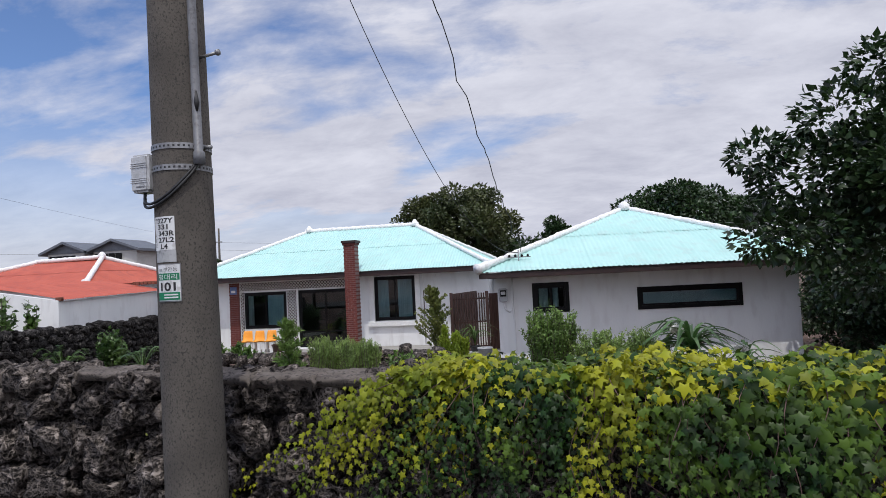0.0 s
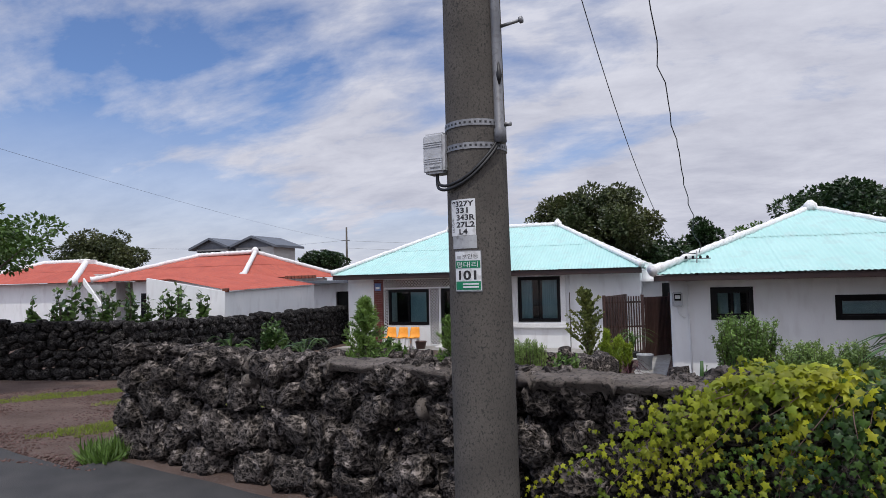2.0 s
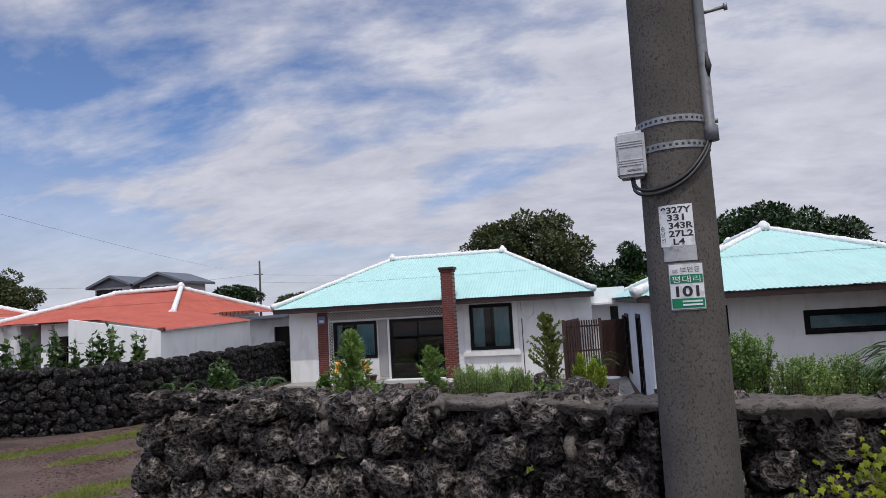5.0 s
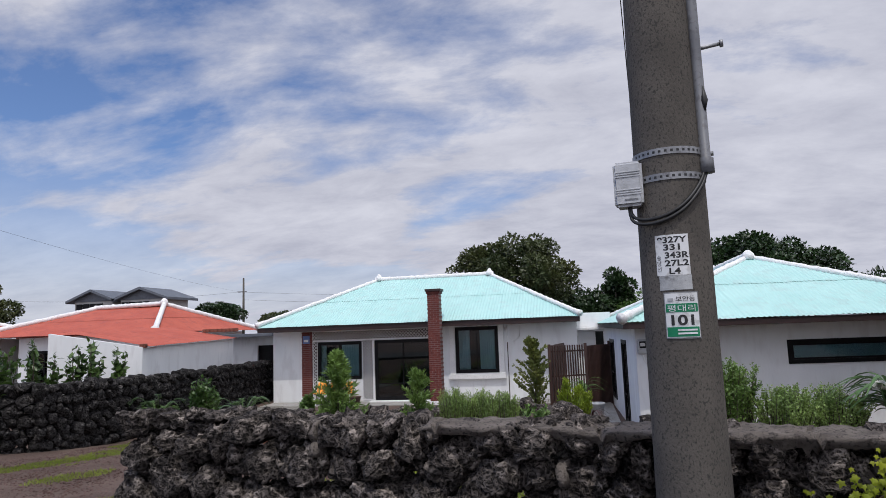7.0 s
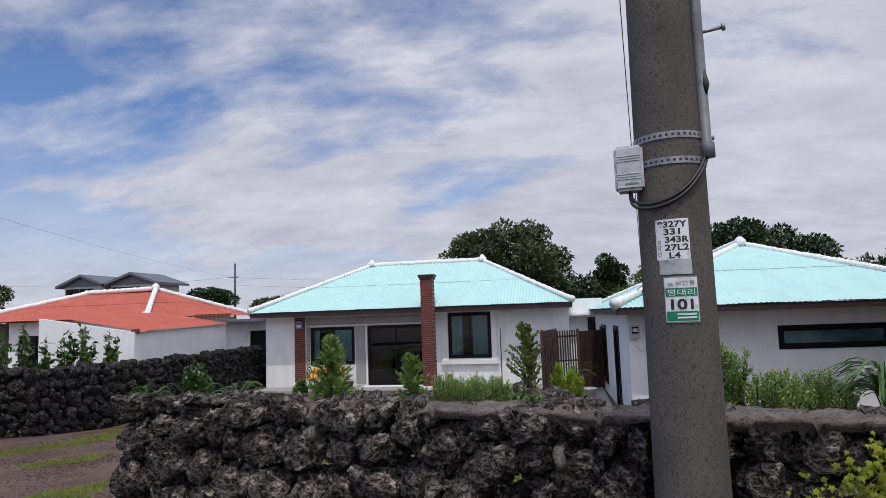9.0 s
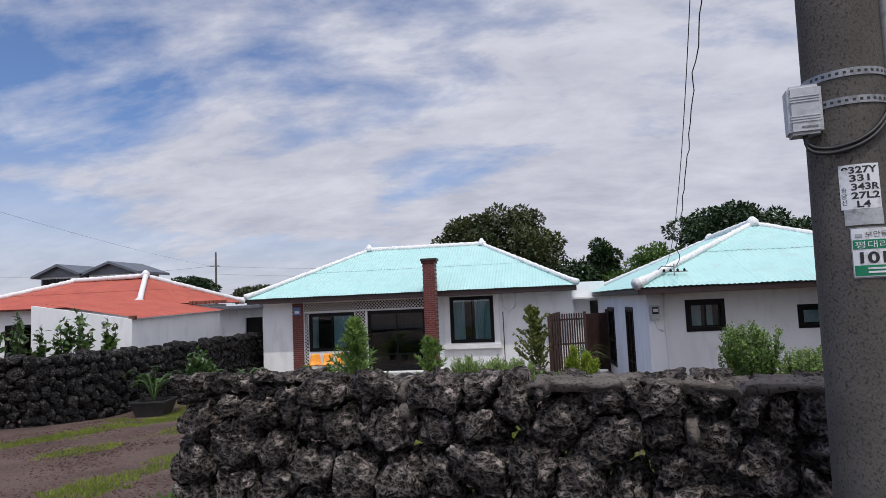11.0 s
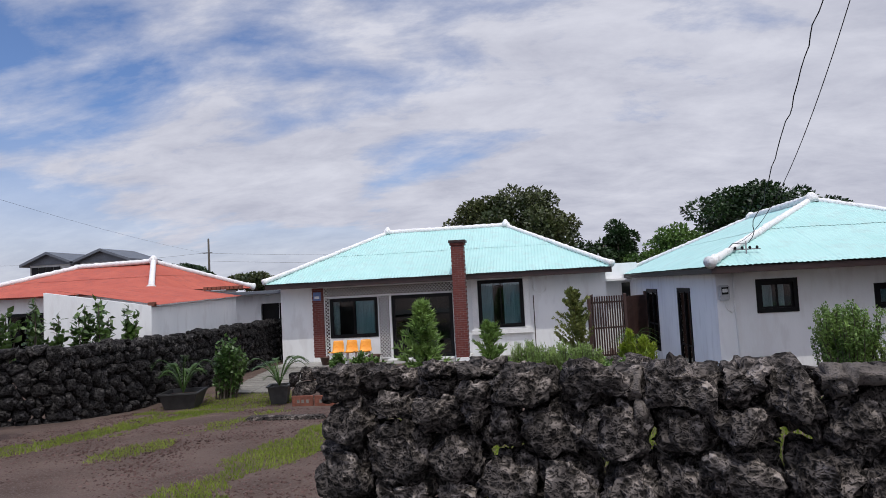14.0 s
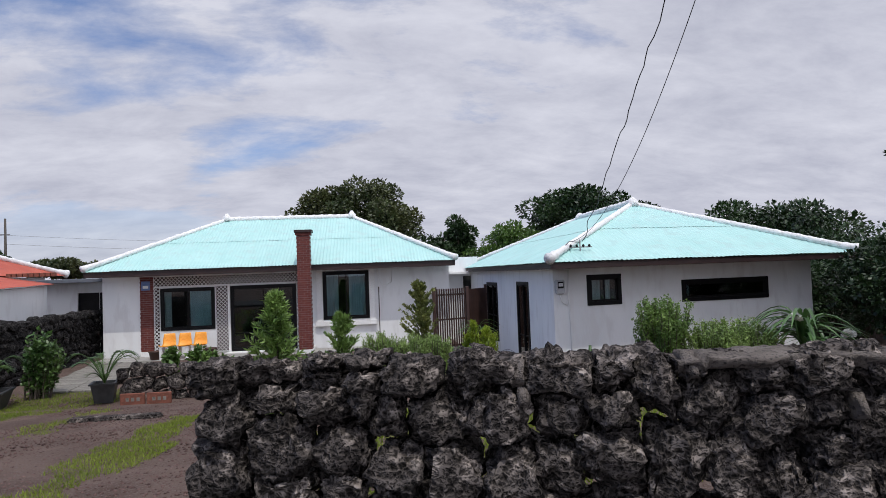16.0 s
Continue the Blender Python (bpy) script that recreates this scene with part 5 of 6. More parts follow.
part("crossarm", box_bm(-0.9, 0.5, -0.08, 0.08, 8.1, 8.25, 0.01), STEEL, fp)
wire("far_wire", "thin distant black power line", (-51, 88, 8.2), (-10, 140, 9.5), 0.8, 0.014)
wire("far_wire", "thin distant black power line", (-50, 88, 7.0), (-8, 120, 6.5), 0.6, 0.014)
wire("far_wire", "thin distant black power line", (-50.5, 88, 8.2), (-95, 80, 9.0), 1.0, 0.014)
wire("lane_wire", "thin power line over the lane wall", (-30, 14.0, 9.0), (-50.6, 88, 8.2), 0.6, 0.007)
lp = thing("lane_pole", "grey concrete utility pole down the lane", "utility pole", at=(-30, 14, 0))
tube("shaft", [(0, 0, -0.9), (0, 0, 9.3)], [0.2, 0.14], POLE, lp, n=12)
blk = thing("far_building", "distant low white flat-roofed building", "building", at=(-34, 100, -0.85))
part("wall", box_bm(0, 10, 0, 8, 0, 6.2, 0.02), FARWALL, blk)
part("roof", box_bm(-0.6, 10.6, -0.6, 8.6, 6.2, 6.6, 0.02), FARWALL, blk)
part("mast", box_bm(1.8, 2.0, 2, 2.2, 6.6, 8.2, 0), STEEL, blk)

# ---- trees ----
broad_tree("tree", "dense dark evergreen tree behind the long house", (-5.2, 36.5, -1.0), 2.4, 3.7, 7.7, 36000, 0.2, LEAF_OLIVE, 101)
broad_tree("tree", "small dark evergreen tree behind the roof", (-1.7, 36.2, -1.0), 1.2, 2.0, 4.9, 9000, 0.2, LEAF_DARK, 102, 0.28, 40)
broad_tree("tree", "slim dark evergreen tree", (0.0, 36.4, -1.0), 2.2, 1.0, 5.8, 7000, 0.18, LEAF_DARK, 112, 0.4, 26)
broad_tree("tree", "lighter green leafy tree between the houses", (2.0, 33.5, -1.0), 1.0, 2.2, 5.2, 12000, 0.17, LEAF_BRIGHT, 103, 0.26, 50)
broad_tree("tree", "dark evergreen tree behind the near house", (6.4, 34.0, -1.0), 2.4, 4.1, 6.7, 30000, 0.2, LEAF_DARK, 104, 0.2, 100, flat=0.6)
broad_tree("tree", "dark evergreen tree beyond the near house", (14.3, 31.0, -1.0), 1.5, 4.4, 5.2, 30000, 0.2, LEAF_DARK, 105)
broad_tree("tree", "dark evergreen tree on the far side of the garden", (14.0, 21.5, -1.0), 0.4, 4.9, 3.5, 42000, 0.15, LEAF_DARK, 106)
broad_tree("tree", "dark leafy thicket beside the near house", (8.7, 18.6, -0.9), 0.2, 2.9, 2.8, 24000, 0.12, LEAF_DARK, 116)
broad_tree("garden_tree", "large glossy dark-leaved tree beside the garden", (7.9, 9.6, -0.4), 0.9, 3.5, 5.3, 120000, 0.125, LEAF_DARK, 107, 0.17, 230, extra=(((-4.6, 0.6, 3.45), 0.42), ((-4.55, 0.6, 2.35), 0.5), ((-4.0, 0.6, 3.1), 0.75), ((-4.0, 0.5, 2.3), 0.7), ((-3.6, 0.5, 3.9), 0.6), ((-3.5, 0.5, 1.9), 0.65), ((-3.1, 0.4, 4.5), 0.45), ((-3.2, 0.4, 3.2), 0.85)))
broad_tree("tree", "dark leafy thicket beyond the garden", (6.9, 14.0, -0.5), 0.1, 1.9, 2.6, 26000, 0.10, LEAF_DARK, 117)
broad_tree("tree", "round dark tree beyond the red roofs", (-51.6, 45.0, -1.0), 2.5, 3.9, 8.0, 20000, 0.26, LEAF_OLIVE, 108)
broad_tree("tree", "small far dark tree", (-50.5, 82.0, -0.8), 4.2, 3.6, 7.3, 9000, 0.38, LEAF_DARK, 109, 0.3, 40, flat=0.5)
broad_tree("tree", "low far green bushes", (-46.0, 95.0, -0.8), 3.5, 5.0, 5.9, 9000, 0.42, LEAF_OLIVE, 110, 0.25, 40, flat=0.4)
broad_tree("feathery_tree", "feathery green tree by the lane", (-14.6, 9.1, -0.4), 1.9, 2.4, 4.1, 12000, 0.11, LEAF_BRIGHT, 111, 0.22, 45, flat=0.45, trunk_r=0.1)

# ---- gate and fence between the houses ----


def slat_panel(parent, a, b, z0, z1, pitch=0.075, w=0.03, name="slat"):
    d = Vector((b[0] - a[0], b[1] - a[1], 0))
    n = int(d.length / pitch)
    rz = math.degrees(math.atan2(d.y, d.x))
    me = None
    for k in range(n + 1):
        p = Vector((*a, 0)) + d * (k / n)
        if me is None:
            ob = part(name, box_bm(-w / 2, w / 2, -0.02, 0.02, z0, z1, 0.003), BROWN, parent)
            me = ob.data
        else:
            ob = place(name, me, parent)
        ob.matrix_basis = pose(p.x, p.y, 0, 0, 0, rz)
    for z in (z0 + 0.15, (z0 + z1) / 2, z1 - 0.2):
        r = part("rail", box_bm(0, d.length, 0.021, 0.05, z, z + 0.05, 0.003), BROWN, parent)
        r.matrix_basis = pose(*a, 0, 0, 0, rz)


fence = thing("slat_fence", "dark brown timber slat fence screening the passage", "fence")
slat_panel(fence, (-2.95, 20.3), (-1.95, 20.75), -0.82, 1.02)
slat_panel(fence, (-2.98, 20.38), (-2.62, 23.2), -0.82, 1.02, 0.085, 0.083, "board")
for x, y in ((-2.98, 20.3), (-1.93, 20.76)):
    part("post", box_bm(x - 0.045, x + 0.045, y - 0.045, y + 0.045, -0.86, 1.06, 0.006), BROWN, fence)
gate = thing("slat_gate", "dark brown timber slat gate standing ajar", "gate")
slat_panel(gate, (-1.86, 20.85), (-1.22, 21.7), -0.78, 0.98, 0.06, 0.035)
part("gate_post", box_bm(-1.24, -1.14, 21.7, 21.8, -0.86, 1.08, 0.006), BROWN, gate)

# ---- terrace, path slabs ----
terrace = tagged(place("terrace", None), "grey concrete apron along the house front", "pavement", kind="structure")
for k in range(11):
    part("slab", box_bm(-13.2 + k * 1.0, -12.21 + k * 1.0, 22.05, 23.27, -0.96, -0.835, 0.01), CONCRETE, terrace)
path = tagged(place("garden_path", None), "weathered concrete slab path to the house", "path", kind="structure")
rng = np.random.default_rng(8)
slab = None
for r in range(14):
    for c in range(2):
        x, y = -11.9 + c * 0.86 - 0.05 * r + rng.uniform(-0.02, 0.02), 16.95 + r * 0.36
        if slab is None:
            slab = part("slab", box_bm(-0.42, 0.42, -0.17, 0.17, -0.06, 0.0, 0.012), PAVER, path).data
            ob = path.children[0]
        else:
            ob = place("slab", slab, path)
        ob.matrix_basis = pose(x, y, -0.80 + rng.uniform(-0.01, 0.01), 0, 0, rng.uniform(-2, 2))
passage = tagged(place("passage_floor", None), "concrete strip beside the near house", "pavement", kind="structure")
part("slab", box_bm(-2.0, -1.2, 14.6, 24.2, -0.95, -0.83, 0.01), CONCRETE, passage)

# ---- chairs and things before the house ----


def bucket_chair(x, y, z, tint):
    ch = thing("bucket_chair", "orange moulded plastic seat on a white steel frame", "chair", group="row of orange seats", at=(x, y, z))
    v, f = [], []
    prof = [(-0.22, 0.42), (-0.20, 0.395), (-0.05, 0.375), (0.12, 0.37), (0.19, 0.41), (0.22, 0.55), (0.25, 0.70), (0.265, 0.76)]
    n = 9
    for py, pz in prof:
        for i in range(n):
            s = -1 + 2 * i / (n - 1)
            w = 0.20 if pz < 0.5 else 0.19 - 0.03 * max(0, pz - 0.6) / 0.16
            v.append((s * w, py - 0.03 * s * s * (1 if pz > 0.45 else 0), pz + 0.035 * s ** 4 * (1 if pz < 0.5 else 0)))
    m = len(prof)
    f = [(j * n + i, j * n + i + 1, (j + 1) * n + i + 1, (j + 1) * n + i) for j in range(m - 1) for i in range(n - 1)]
    ob = place("seat_shell", mesh("seat_shell", v, f, ORANGE, True), ch, "orange plastic shell")
    sol = ob.modifiers.new("thickness", "SOLIDIFY")
    sol.thickness = 0.012
    for lx in (-0.15, 0.15):
        for ly in (-0.16, 0.16):
            part("leg", box_bm(lx - 0.045, lx + 0.045, ly - 0.02, ly + 0.02, 0, 0.365, 0.006), WHITE, ch)
    return ch


for k in range(3):
    bucket_chair(-11.0 + k * 0.46, 22.3 + 0.02 * k, -0.835, k)


def pot_bm(r0, r1, h, n=24):
    v, f = [], []
    prof = [(0, 0), (r0, 0), (r1, h * 0.9), (r1 * 1.08, h * 0.9), (r1 * 1.08, h), (r1 * 0.96, h), (r1 * 0.9, h * 0.85), (0, h * 0.85)]
    for r, z in prof:
        for k in range(n):
            a = 2 * math.pi * k / n
            v.append((r * math.cos(a), r * math.sin(a), z))
    for j in range(len(prof) - 1):
        for k in range(n):
            f.append((j * n + k, j * n + (k + 1) % n, (j + 1) * n + (k + 1) % n, (j + 1) * n + k))
    return v, f


def pot(x, y, z, r0, r1, h, material, label):
    th = thing("plant_pot", label, "plant pot", at=(x, y, z))
    v, f = pot_bm(r0, r1, h)
    place("pot", mesh("pot", v, f, material, True), th)
    return th


pot(-11.35, 22.3, -0.835, 0.15, 0.2, 0.26, POT_BROWN, "round dark brown glazed plant pot")
pot(-9.75, 22.3, -0.835, 0.15, 0.21, 0.28, POT_BROWN, "round dark brown glazed plant pot")

# ---- shrubs ----


def sprays(rng, n_stem, height, spread, leaves, leaf, upright=0.8, base_r=0.1, start=0.15, taper=1.0, droop=0.0):
    """Leaf bases along many stems that fan out from a base; returns stems, points, directions."""
    stems, P, D = [], [], []
    for s in range(n_stem):
        a = rng.uniform(0, 2 * math.pi)
        h = height * rng.uniform(0.6, 1.0)
        r = spread * rng.uniform(0.15, 1.0)
        b = np.array((base_r * math.cos(a) * rng.random(), base_r * math.sin(a) * rng.random(), 0.0))
        tip = np.array((r * math.cos(a), r * math.sin(a), h * (1 - 0.35 * taper * (r / spread) ** 2)))
        mid = b * 0.5 + tip * 0.5 + np.array((0, 0, 0.12 * h)) * upright
        pts = [(1 - t) ** 2 * b + 2 * t * (1 - t) * mid + t * t * tip for t in np.linspace(0, 1, 7)]
        stems.append(tube_data([tuple(p) for p in pts], [0.012 * height * (1 - 0.8 * i / 6) for i in range(7)], 5, cap=False))
        for k in range(leaves):
            t = start + (1 - start) * rng.random() ** 0.8
            p = (1 - t) ** 2 * b + 2 * t * (1 - t) * mid + t * t * tip
            d = rand_dirs(rng, 1)[0] * 0.9 + np.array((0, 0, 0.5 - droop))
            P.append(p + rand_dirs(rng, 1)[0] * 0.03 * height)
            D.append(d)
    return stems, np.array(P), np.array(D)


def shrub(name, label, x, y, z, height, spread, n_stem, leaves, leaf, material, seed, template=LEAF_OVAL, category="shrub", group="", base_r=0.12, start=0.12, taper=1.0, droop=0.0):
    rng = np.random.default_rng(seed)
    th = thing(name, label, category, group, at=(x, y, z))
    stems, P, D = sprays(rng, n_stem, height, spread, leaves, leaf, base_r=base_r, start=start, taper=taper, droop=droop)
    v, f = merge(stems)
    place("branching", mesh("branching", v, f, BARK, True), th)
    place("foliage", leaf_mesh("foliage", P, D, rng.normal(size=P.shape) * 0.5 + np.array((0, 0, 1)), leaf * rng.uniform(0.6, 1.25, len(P)), template, material), th)
    return th


def column_shrub(name, label, x, y, z, height, width, n, leaf, material, seed, template=LEAF_BLADE, up=0.8, power=0.7, category="shrub"):
    """An upright shrub: leaves on short shoots round a leader, widest low down, ragged outline."""
    rng = np.random.default_rng(seed)
    th = thing(name, label, category, at=(x, y, z))
    stems = [tube_data([(0, 0, 0), (0.01, 0, height * 0.9)], [0.02, 0.006], 6)]
    P, D = [], []
    shoots = max(20, n // 40)
    for s in range(shoots):
        t = rng.random() ** 0.9
        a = rng.uniform(0, 2 * math.pi)
        r = width / 2 * (1 - t) ** power * rng.uniform(0.25, 1.3) * (1 + 0.35 * math.sin(3 * a + 7 * t + seed)) + 0.03
        b = np.array((0, 0, t * height * 0.88))
        tip = b + np.array((r * math.cos(a), r * math.sin(a), r * up + 0.06))
        stems.append(tube_data([tuple(b), tuple(tip)], [0.006, 0.003], 4, cap=False))
        for k in range(n // shoots):
            q = rng.random() ** 0.6
            P.append(b + (tip - b) * q + rand_dirs(rng, 1)[0] * 0.02)
            D.append((tip - b) / np.linalg.norm(tip - b) * 0.7 + rand_dirs(rng, 1)[0] * 0.8 + np.array((0, 0, 0.25)))
    P, D = np.array(P), np.array(D)
    v, f = merge(stems)
    place("branching", mesh("branching", v, f, BARK, True), th)
    place("foliage", leaf_mesh("foliage", P, D, rng.normal(size=P.shape), leaf * rng.uniform(0.7, 1.2, len(P)), template, material), th)
    return th


LEAF_SAPLING = mat("leaf_sapling", (0.035, 0.085, 0.018), (0.10, 0.17, 0.04), 1.5, 0.4, 0, island=0.8, trans=0.2)
LEAF_RED = mat("leaf_dark_red", (0.045, 0.012, 0.018), (0.10, 0.025, 0.035), 3.0, 0.45, 0, island=0.5, trans=0.2)
LEAF_THUJA_DULL = mat("leaf_yellow_green", (0.09, 0.13, 0.03), (0.21, 0.23, 0.06), 3.0, 0.6, 0, island=0.6, trans=0.2)
LEAF_NEEDLE = (np.array([(-0.09, 0, 0), (0.09, 0, 0), (-0.11, 0.5, 0.02), (0.11, 0.5, 0.02), (0, 1, -0.04)]), [(0, 1, 3, 2), (2, 3, 4)])
column_shrub("podocarpus", "upright bushy conifer with narrow green leaves", -6.19, 11.42, -0.56, 2.0, 0.95, 7600, 0.10, LEAF_SHRUB, 201, LEAF_NEEDLE, up=0.55)
column_shrub("podocarpus", "smaller upright conifer with narrow green leaves", -5.35, 13.62, -0.72, 1.68, 0.85, 3000, 0.11, LEAF_SHRUB, 202, LEAF_NEEDLE, up=0.6)
column_shrub("tall_shrub", "tall yellow-green shrub beside the slat fence", -3.41, 19.74, -0.84, 2.28, 0.8, 5600, 0.08, LEAF_THUJA_DULL, 203, LEAF_OVAL, power=0.35)
for k, (dx, dy, h) in enumerate(((0, 0, 1.22), (0.28, -0.1, 1.0), (0.46, 0.1, 0.78), (-0.1, 0.25, 0.8))):
    column_shrub("golden_cypress", "golden-green dwarf cypress cone", -2.45 + dx * 0.9, 16.45 + dy, -0.84, h * 0.95, 0.28, 2000, 0.085, LEAF_THUJA, 204 + k, LEAF_NEEDLE, up=3.4)
shrub("round_bush", "round fine-leaved green bush by the near house", 0.25, 12.5, -0.36, 1.32, 0.56, 110, 180, 0.046, LEAF_SHRUB, 210, base_r=0.42, taper=0.35)
shrub("low_bush", "low spreading fine-leaved bush", 1.05, 12.3, -0.36, 0.92, 0.62, 110, 110, 0.042, LEAF_ROSE, 211, base_r=0.5, taper=0.6)
shrub("low_bush", "low spreading fine-leaved bush", 1.8, 12.45, -0.4, 0.94, 0.62, 110, 110, 0.042, LEAF_ROSE, 212, base_r=0.5, taper=0.6)
for k, (x, y, s) in enumerate(((-4.72, 13.9, 1.0), (-4.45, 13.95, 0.92), (-3.95, 13.7, 1.0), (-3.6, 13.75, 0.94))):
    shrub("rosemary", "grey-green upright rosemary bush", x, y, -0.55, 1.0 * s, 0.30, 75, 110, 0.05, LEAF_ROSE, 220 + k, LEAF_NEEDLE, group="rosemary row", base_r=0.27, start=0.1, taper=0.2, droop=-0.5)
shrub("leafy_shrub", "dark leafy shrub beside the boundary wall", -11.85, 16.3, -0.84, 1.5, 0.55, 50, 80, 0.10, LEAF_SAPLING, 230, base_r=0.25)
shrub("flower_bush", "leafy flowering plants in the front bed", -9.7, 18.2, -0.84, 0.75, 0.35, 20, 40, 0.13, LEAF_BRIGHT, 231)
shrub("flower_bush", "leafy flowering plants in the front bed", -9.05, 18.4, -0.84, 0.8, 0.35, 20, 40, 0.12, LEAF_SHRUB, 232)
shrub("flower_bush", "leafy plants beside the house door", -8.5, 18.0, -0.84, 0.62, 0.4, 18, 40, 0.12, LEAF_BRIGHT, 233)
shrub("weedy_plant", "small green plants among the rocks", -3.05, 14.4, -0.8, 0.9, 0.4, 24, 40, 0.09, LEAF_SHRUB, 234)
shrub("weedy_plant", "small yellow-green plant by the wall", -1.25, 9.4, -0.36, 0.62, 0.25, 14, 30, 0.08, LEAF_THUJA, 235)
for k in range(10):
    x = -17.7 + k * 0.37
    y = 13.4 + k * 0.31 + 0.2 * (k % 2)
    shrub("sapling", "young broad-leaved sapling behind the boundary wall", x, y, -0.8, 2.25 + 0.22 * ((k * 7) % 3), 0.34, 7, 38, 0.18, LEAF_SAPLING, 240 + k, group="saplings", base_r=0.012, start=0.4, taper=0.2)
shrub("sapling", "bushy sapling beyond the boundary wall", -19.6, 12.2, -0.8, 1.9, 0.6, 12, 30, 0.17, LEAF_BRIGHT, 250, base_r=0.1, start=0.35)


def planter(x, y, z, r0, r1, h, label):
    th = thing("planter", label, "planter", at=(x, y, z), rz=12)
    v, f = [], []
    for r, zz in ((r0, 0), (r1, h - 0.03), (r1 + 0.03, h - 0.03), (r1 + 0.03, h), (r1 - 0.03, h), (r1 - 0.05, h - 0.08)):
        v += [(-r, -r, zz), (r, -r, zz), (r, r, zz), (-r, r, zz)]
    for j in range(5):
        f += [(4 * j + k, 4 * j + (k + 1) % 4, 4 * j + 4 + (k + 1) % 4, 4 * j + 4 + k) for k in range(4)]
    place("box", mesh("box", v, f, POT_BLACK), th)
    place("soil", mesh("soil", v[20:24], [(0, 1, 2, 3)], GROUND), th)


def frond_plant(name, label, x, y, z, n, length, material, seed, lift=0.9, leaflets=26, leaf=0.16, category="palm", rise=0.0):
    """Arching fronds with two rows of leaflets."""
    rng = np.random.default_rng(seed)
    th = thing(name, label, category, at=(x, y, z))
    stems, P, D, N = [], [], [], []
    for s in range(n):
        a = 2 * math.pi * s / n + rng.uniform(-0.3, 0.3)
        lf = lift * rng.uniform(0.5, 1.2)
        out = np.array((math.cos(a), math.sin(a), 0))
        side = np.array((-math.sin(a), math.cos(a), 0))
        L = length * rng.uniform(0.75, 1.1)
        pts = [out * L * t * 0.85 + np.array((0, 0, rise + L * (lf * t - 0.75 * lf * t * t))) for t in np.linspace(0, 1, 8)]
        stems.append(tube_data([tuple(p) for p in pts], [0.012 - 0.0012 * i for i in range(8)], 5, cap=False))
        for k in range(leaflets):
            t = 0.18 + 0.8 * k / leaflets
            p = out * L * t * 0.85 + np.array((0, 0, rise + L * (lf * t - 0.75 * lf * t * t)))
            for sg in (-1, 1):
                P.append(p)
                D.append(side * sg + out * 0.7 + np.array((0, 0, 0.25)))
                N.append((0, 0, 1))
    v, f = merge(stems)
    place("frond_frame", mesh("frond_frame", v, f, material, True), th)
    P, D = np.array(P), np.array(D)
    place("foliage", leaf_mesh("foliage", P, D, np.array(N) + rng.normal(size=P.shape) * 0.1, leaf * rng.uniform(0.7, 1.1, len(P)), LEAF_NEEDLE, material), th)
    return th


planter(-12.3, 15.2, -0.84, 0.30, 0.40, 0.36, "large black square planter on the driveway edge")
frond_plant("potted_palm", "small potted palm with arching fronds", -12.3, 15.2, -0.52, 13, 0.8, LEAF_SAPLING, 260, 2.6, 30, 0.13)
planter(-10.15, 15.4, -0.84, 0.16, 0.22, 0.40, "black square planter at the garden wall end")
frond_plant("potted_palm", "spiky palm above the garden wall end", -10.15, 15.4, -0.46, 13, 0.75, LEAF_SAPLING, 261, 2.2, 30, 0.12)
frond_plant("sago_palm", "low dark green sago palm", -6.75, 16.2, -0.84, 18, 0.85, LEAF_DARK, 262, 0.9, 30, 0.17, rise=0.2)


def strap_plant(name, label, x, y, z, n, length, width, material, seed, flowers=()):
    """A clump of long strap leaves that arch over, with flower heads on stalks."""
    rng = np.random.default_rng(seed)
    th = thing(name, label, "flowering plant", at=(x, y, z))
    v, f = [], []
    for s in range(n):
        a = rng.uniform(0, 2 * math.pi)
        out, side = np.array((math.cos(a), math.sin(a), 0)), np.array((-math.sin(a), math.cos(a), 0))
        L, lf = length * rng.uniform(0.7, 1.15), rng.uniform(1.3, 3.0)
        o = len(v)
        for i in range(9):
            t = i / 8
            p = out * L * (0.1 * t + 0.75 * t * t) + np.array((0, 0, L * (lf * t - 0.8 * lf * t * t) * 0.9))
            w = width * (0.5 + 0.6 * t) * (1 - t ** 3) + 0.004
            v += [p - side * w / 2 + np.array((0, 0, 0.25 * w)), p, p + side * w / 2 + np.array((0, 0, 0.25 * w))]
        for i in range(8):
            k = o + 3 * i
            f += [(k, k + 1, k + 4, k + 3), (k + 1, k + 2, k + 5, k + 4)]
    place("leaf_clump", mesh("leaf_clump", v, f, material, True), th)
    for fx, fy, fz in flowers:
        tube("stalk", [(fx * 0.3, fy * 0.3, 0.1), (fx * 0.8, fy * 0.8, fz * 0.6), (fx, fy, fz)], 0.012, material, th)
        d = rand_dirs(rng, 130)
        d[:, 2] = np.abs(d[:, 2]) * 0.9 - 0.15
        place("flower_head", leaf_mesh("flower_head", np.array((fx, fy, fz)) + d * 0.03, d, rand_dirs(rng, 130), 0.1, LEAF_OVAL, PETAL), th)
    return th


strap_plant("crinum_lily", "broad strap-leaved lily with white flower heads", 2.55, 12.0, -0.16, 60, 1.05, 0.10, LEAF_CRINUM, 270, ((-0.22, -0.1, 0.66), (0.75, -0.1, 0.34)))
strap_plant("crinum_lily", "strap-leaved lily clump beside the house", 3.6, 12.9, -0.4, 16, 0.8, 0.075, LEAF_CRINUM, 271)
strap_plant("spiky_plant", "spiky yellow-green plant before the gate", -2.05, 18.6, -0.42, 26, 0.75, 0.045, LEAF_BRIGHT, 272)

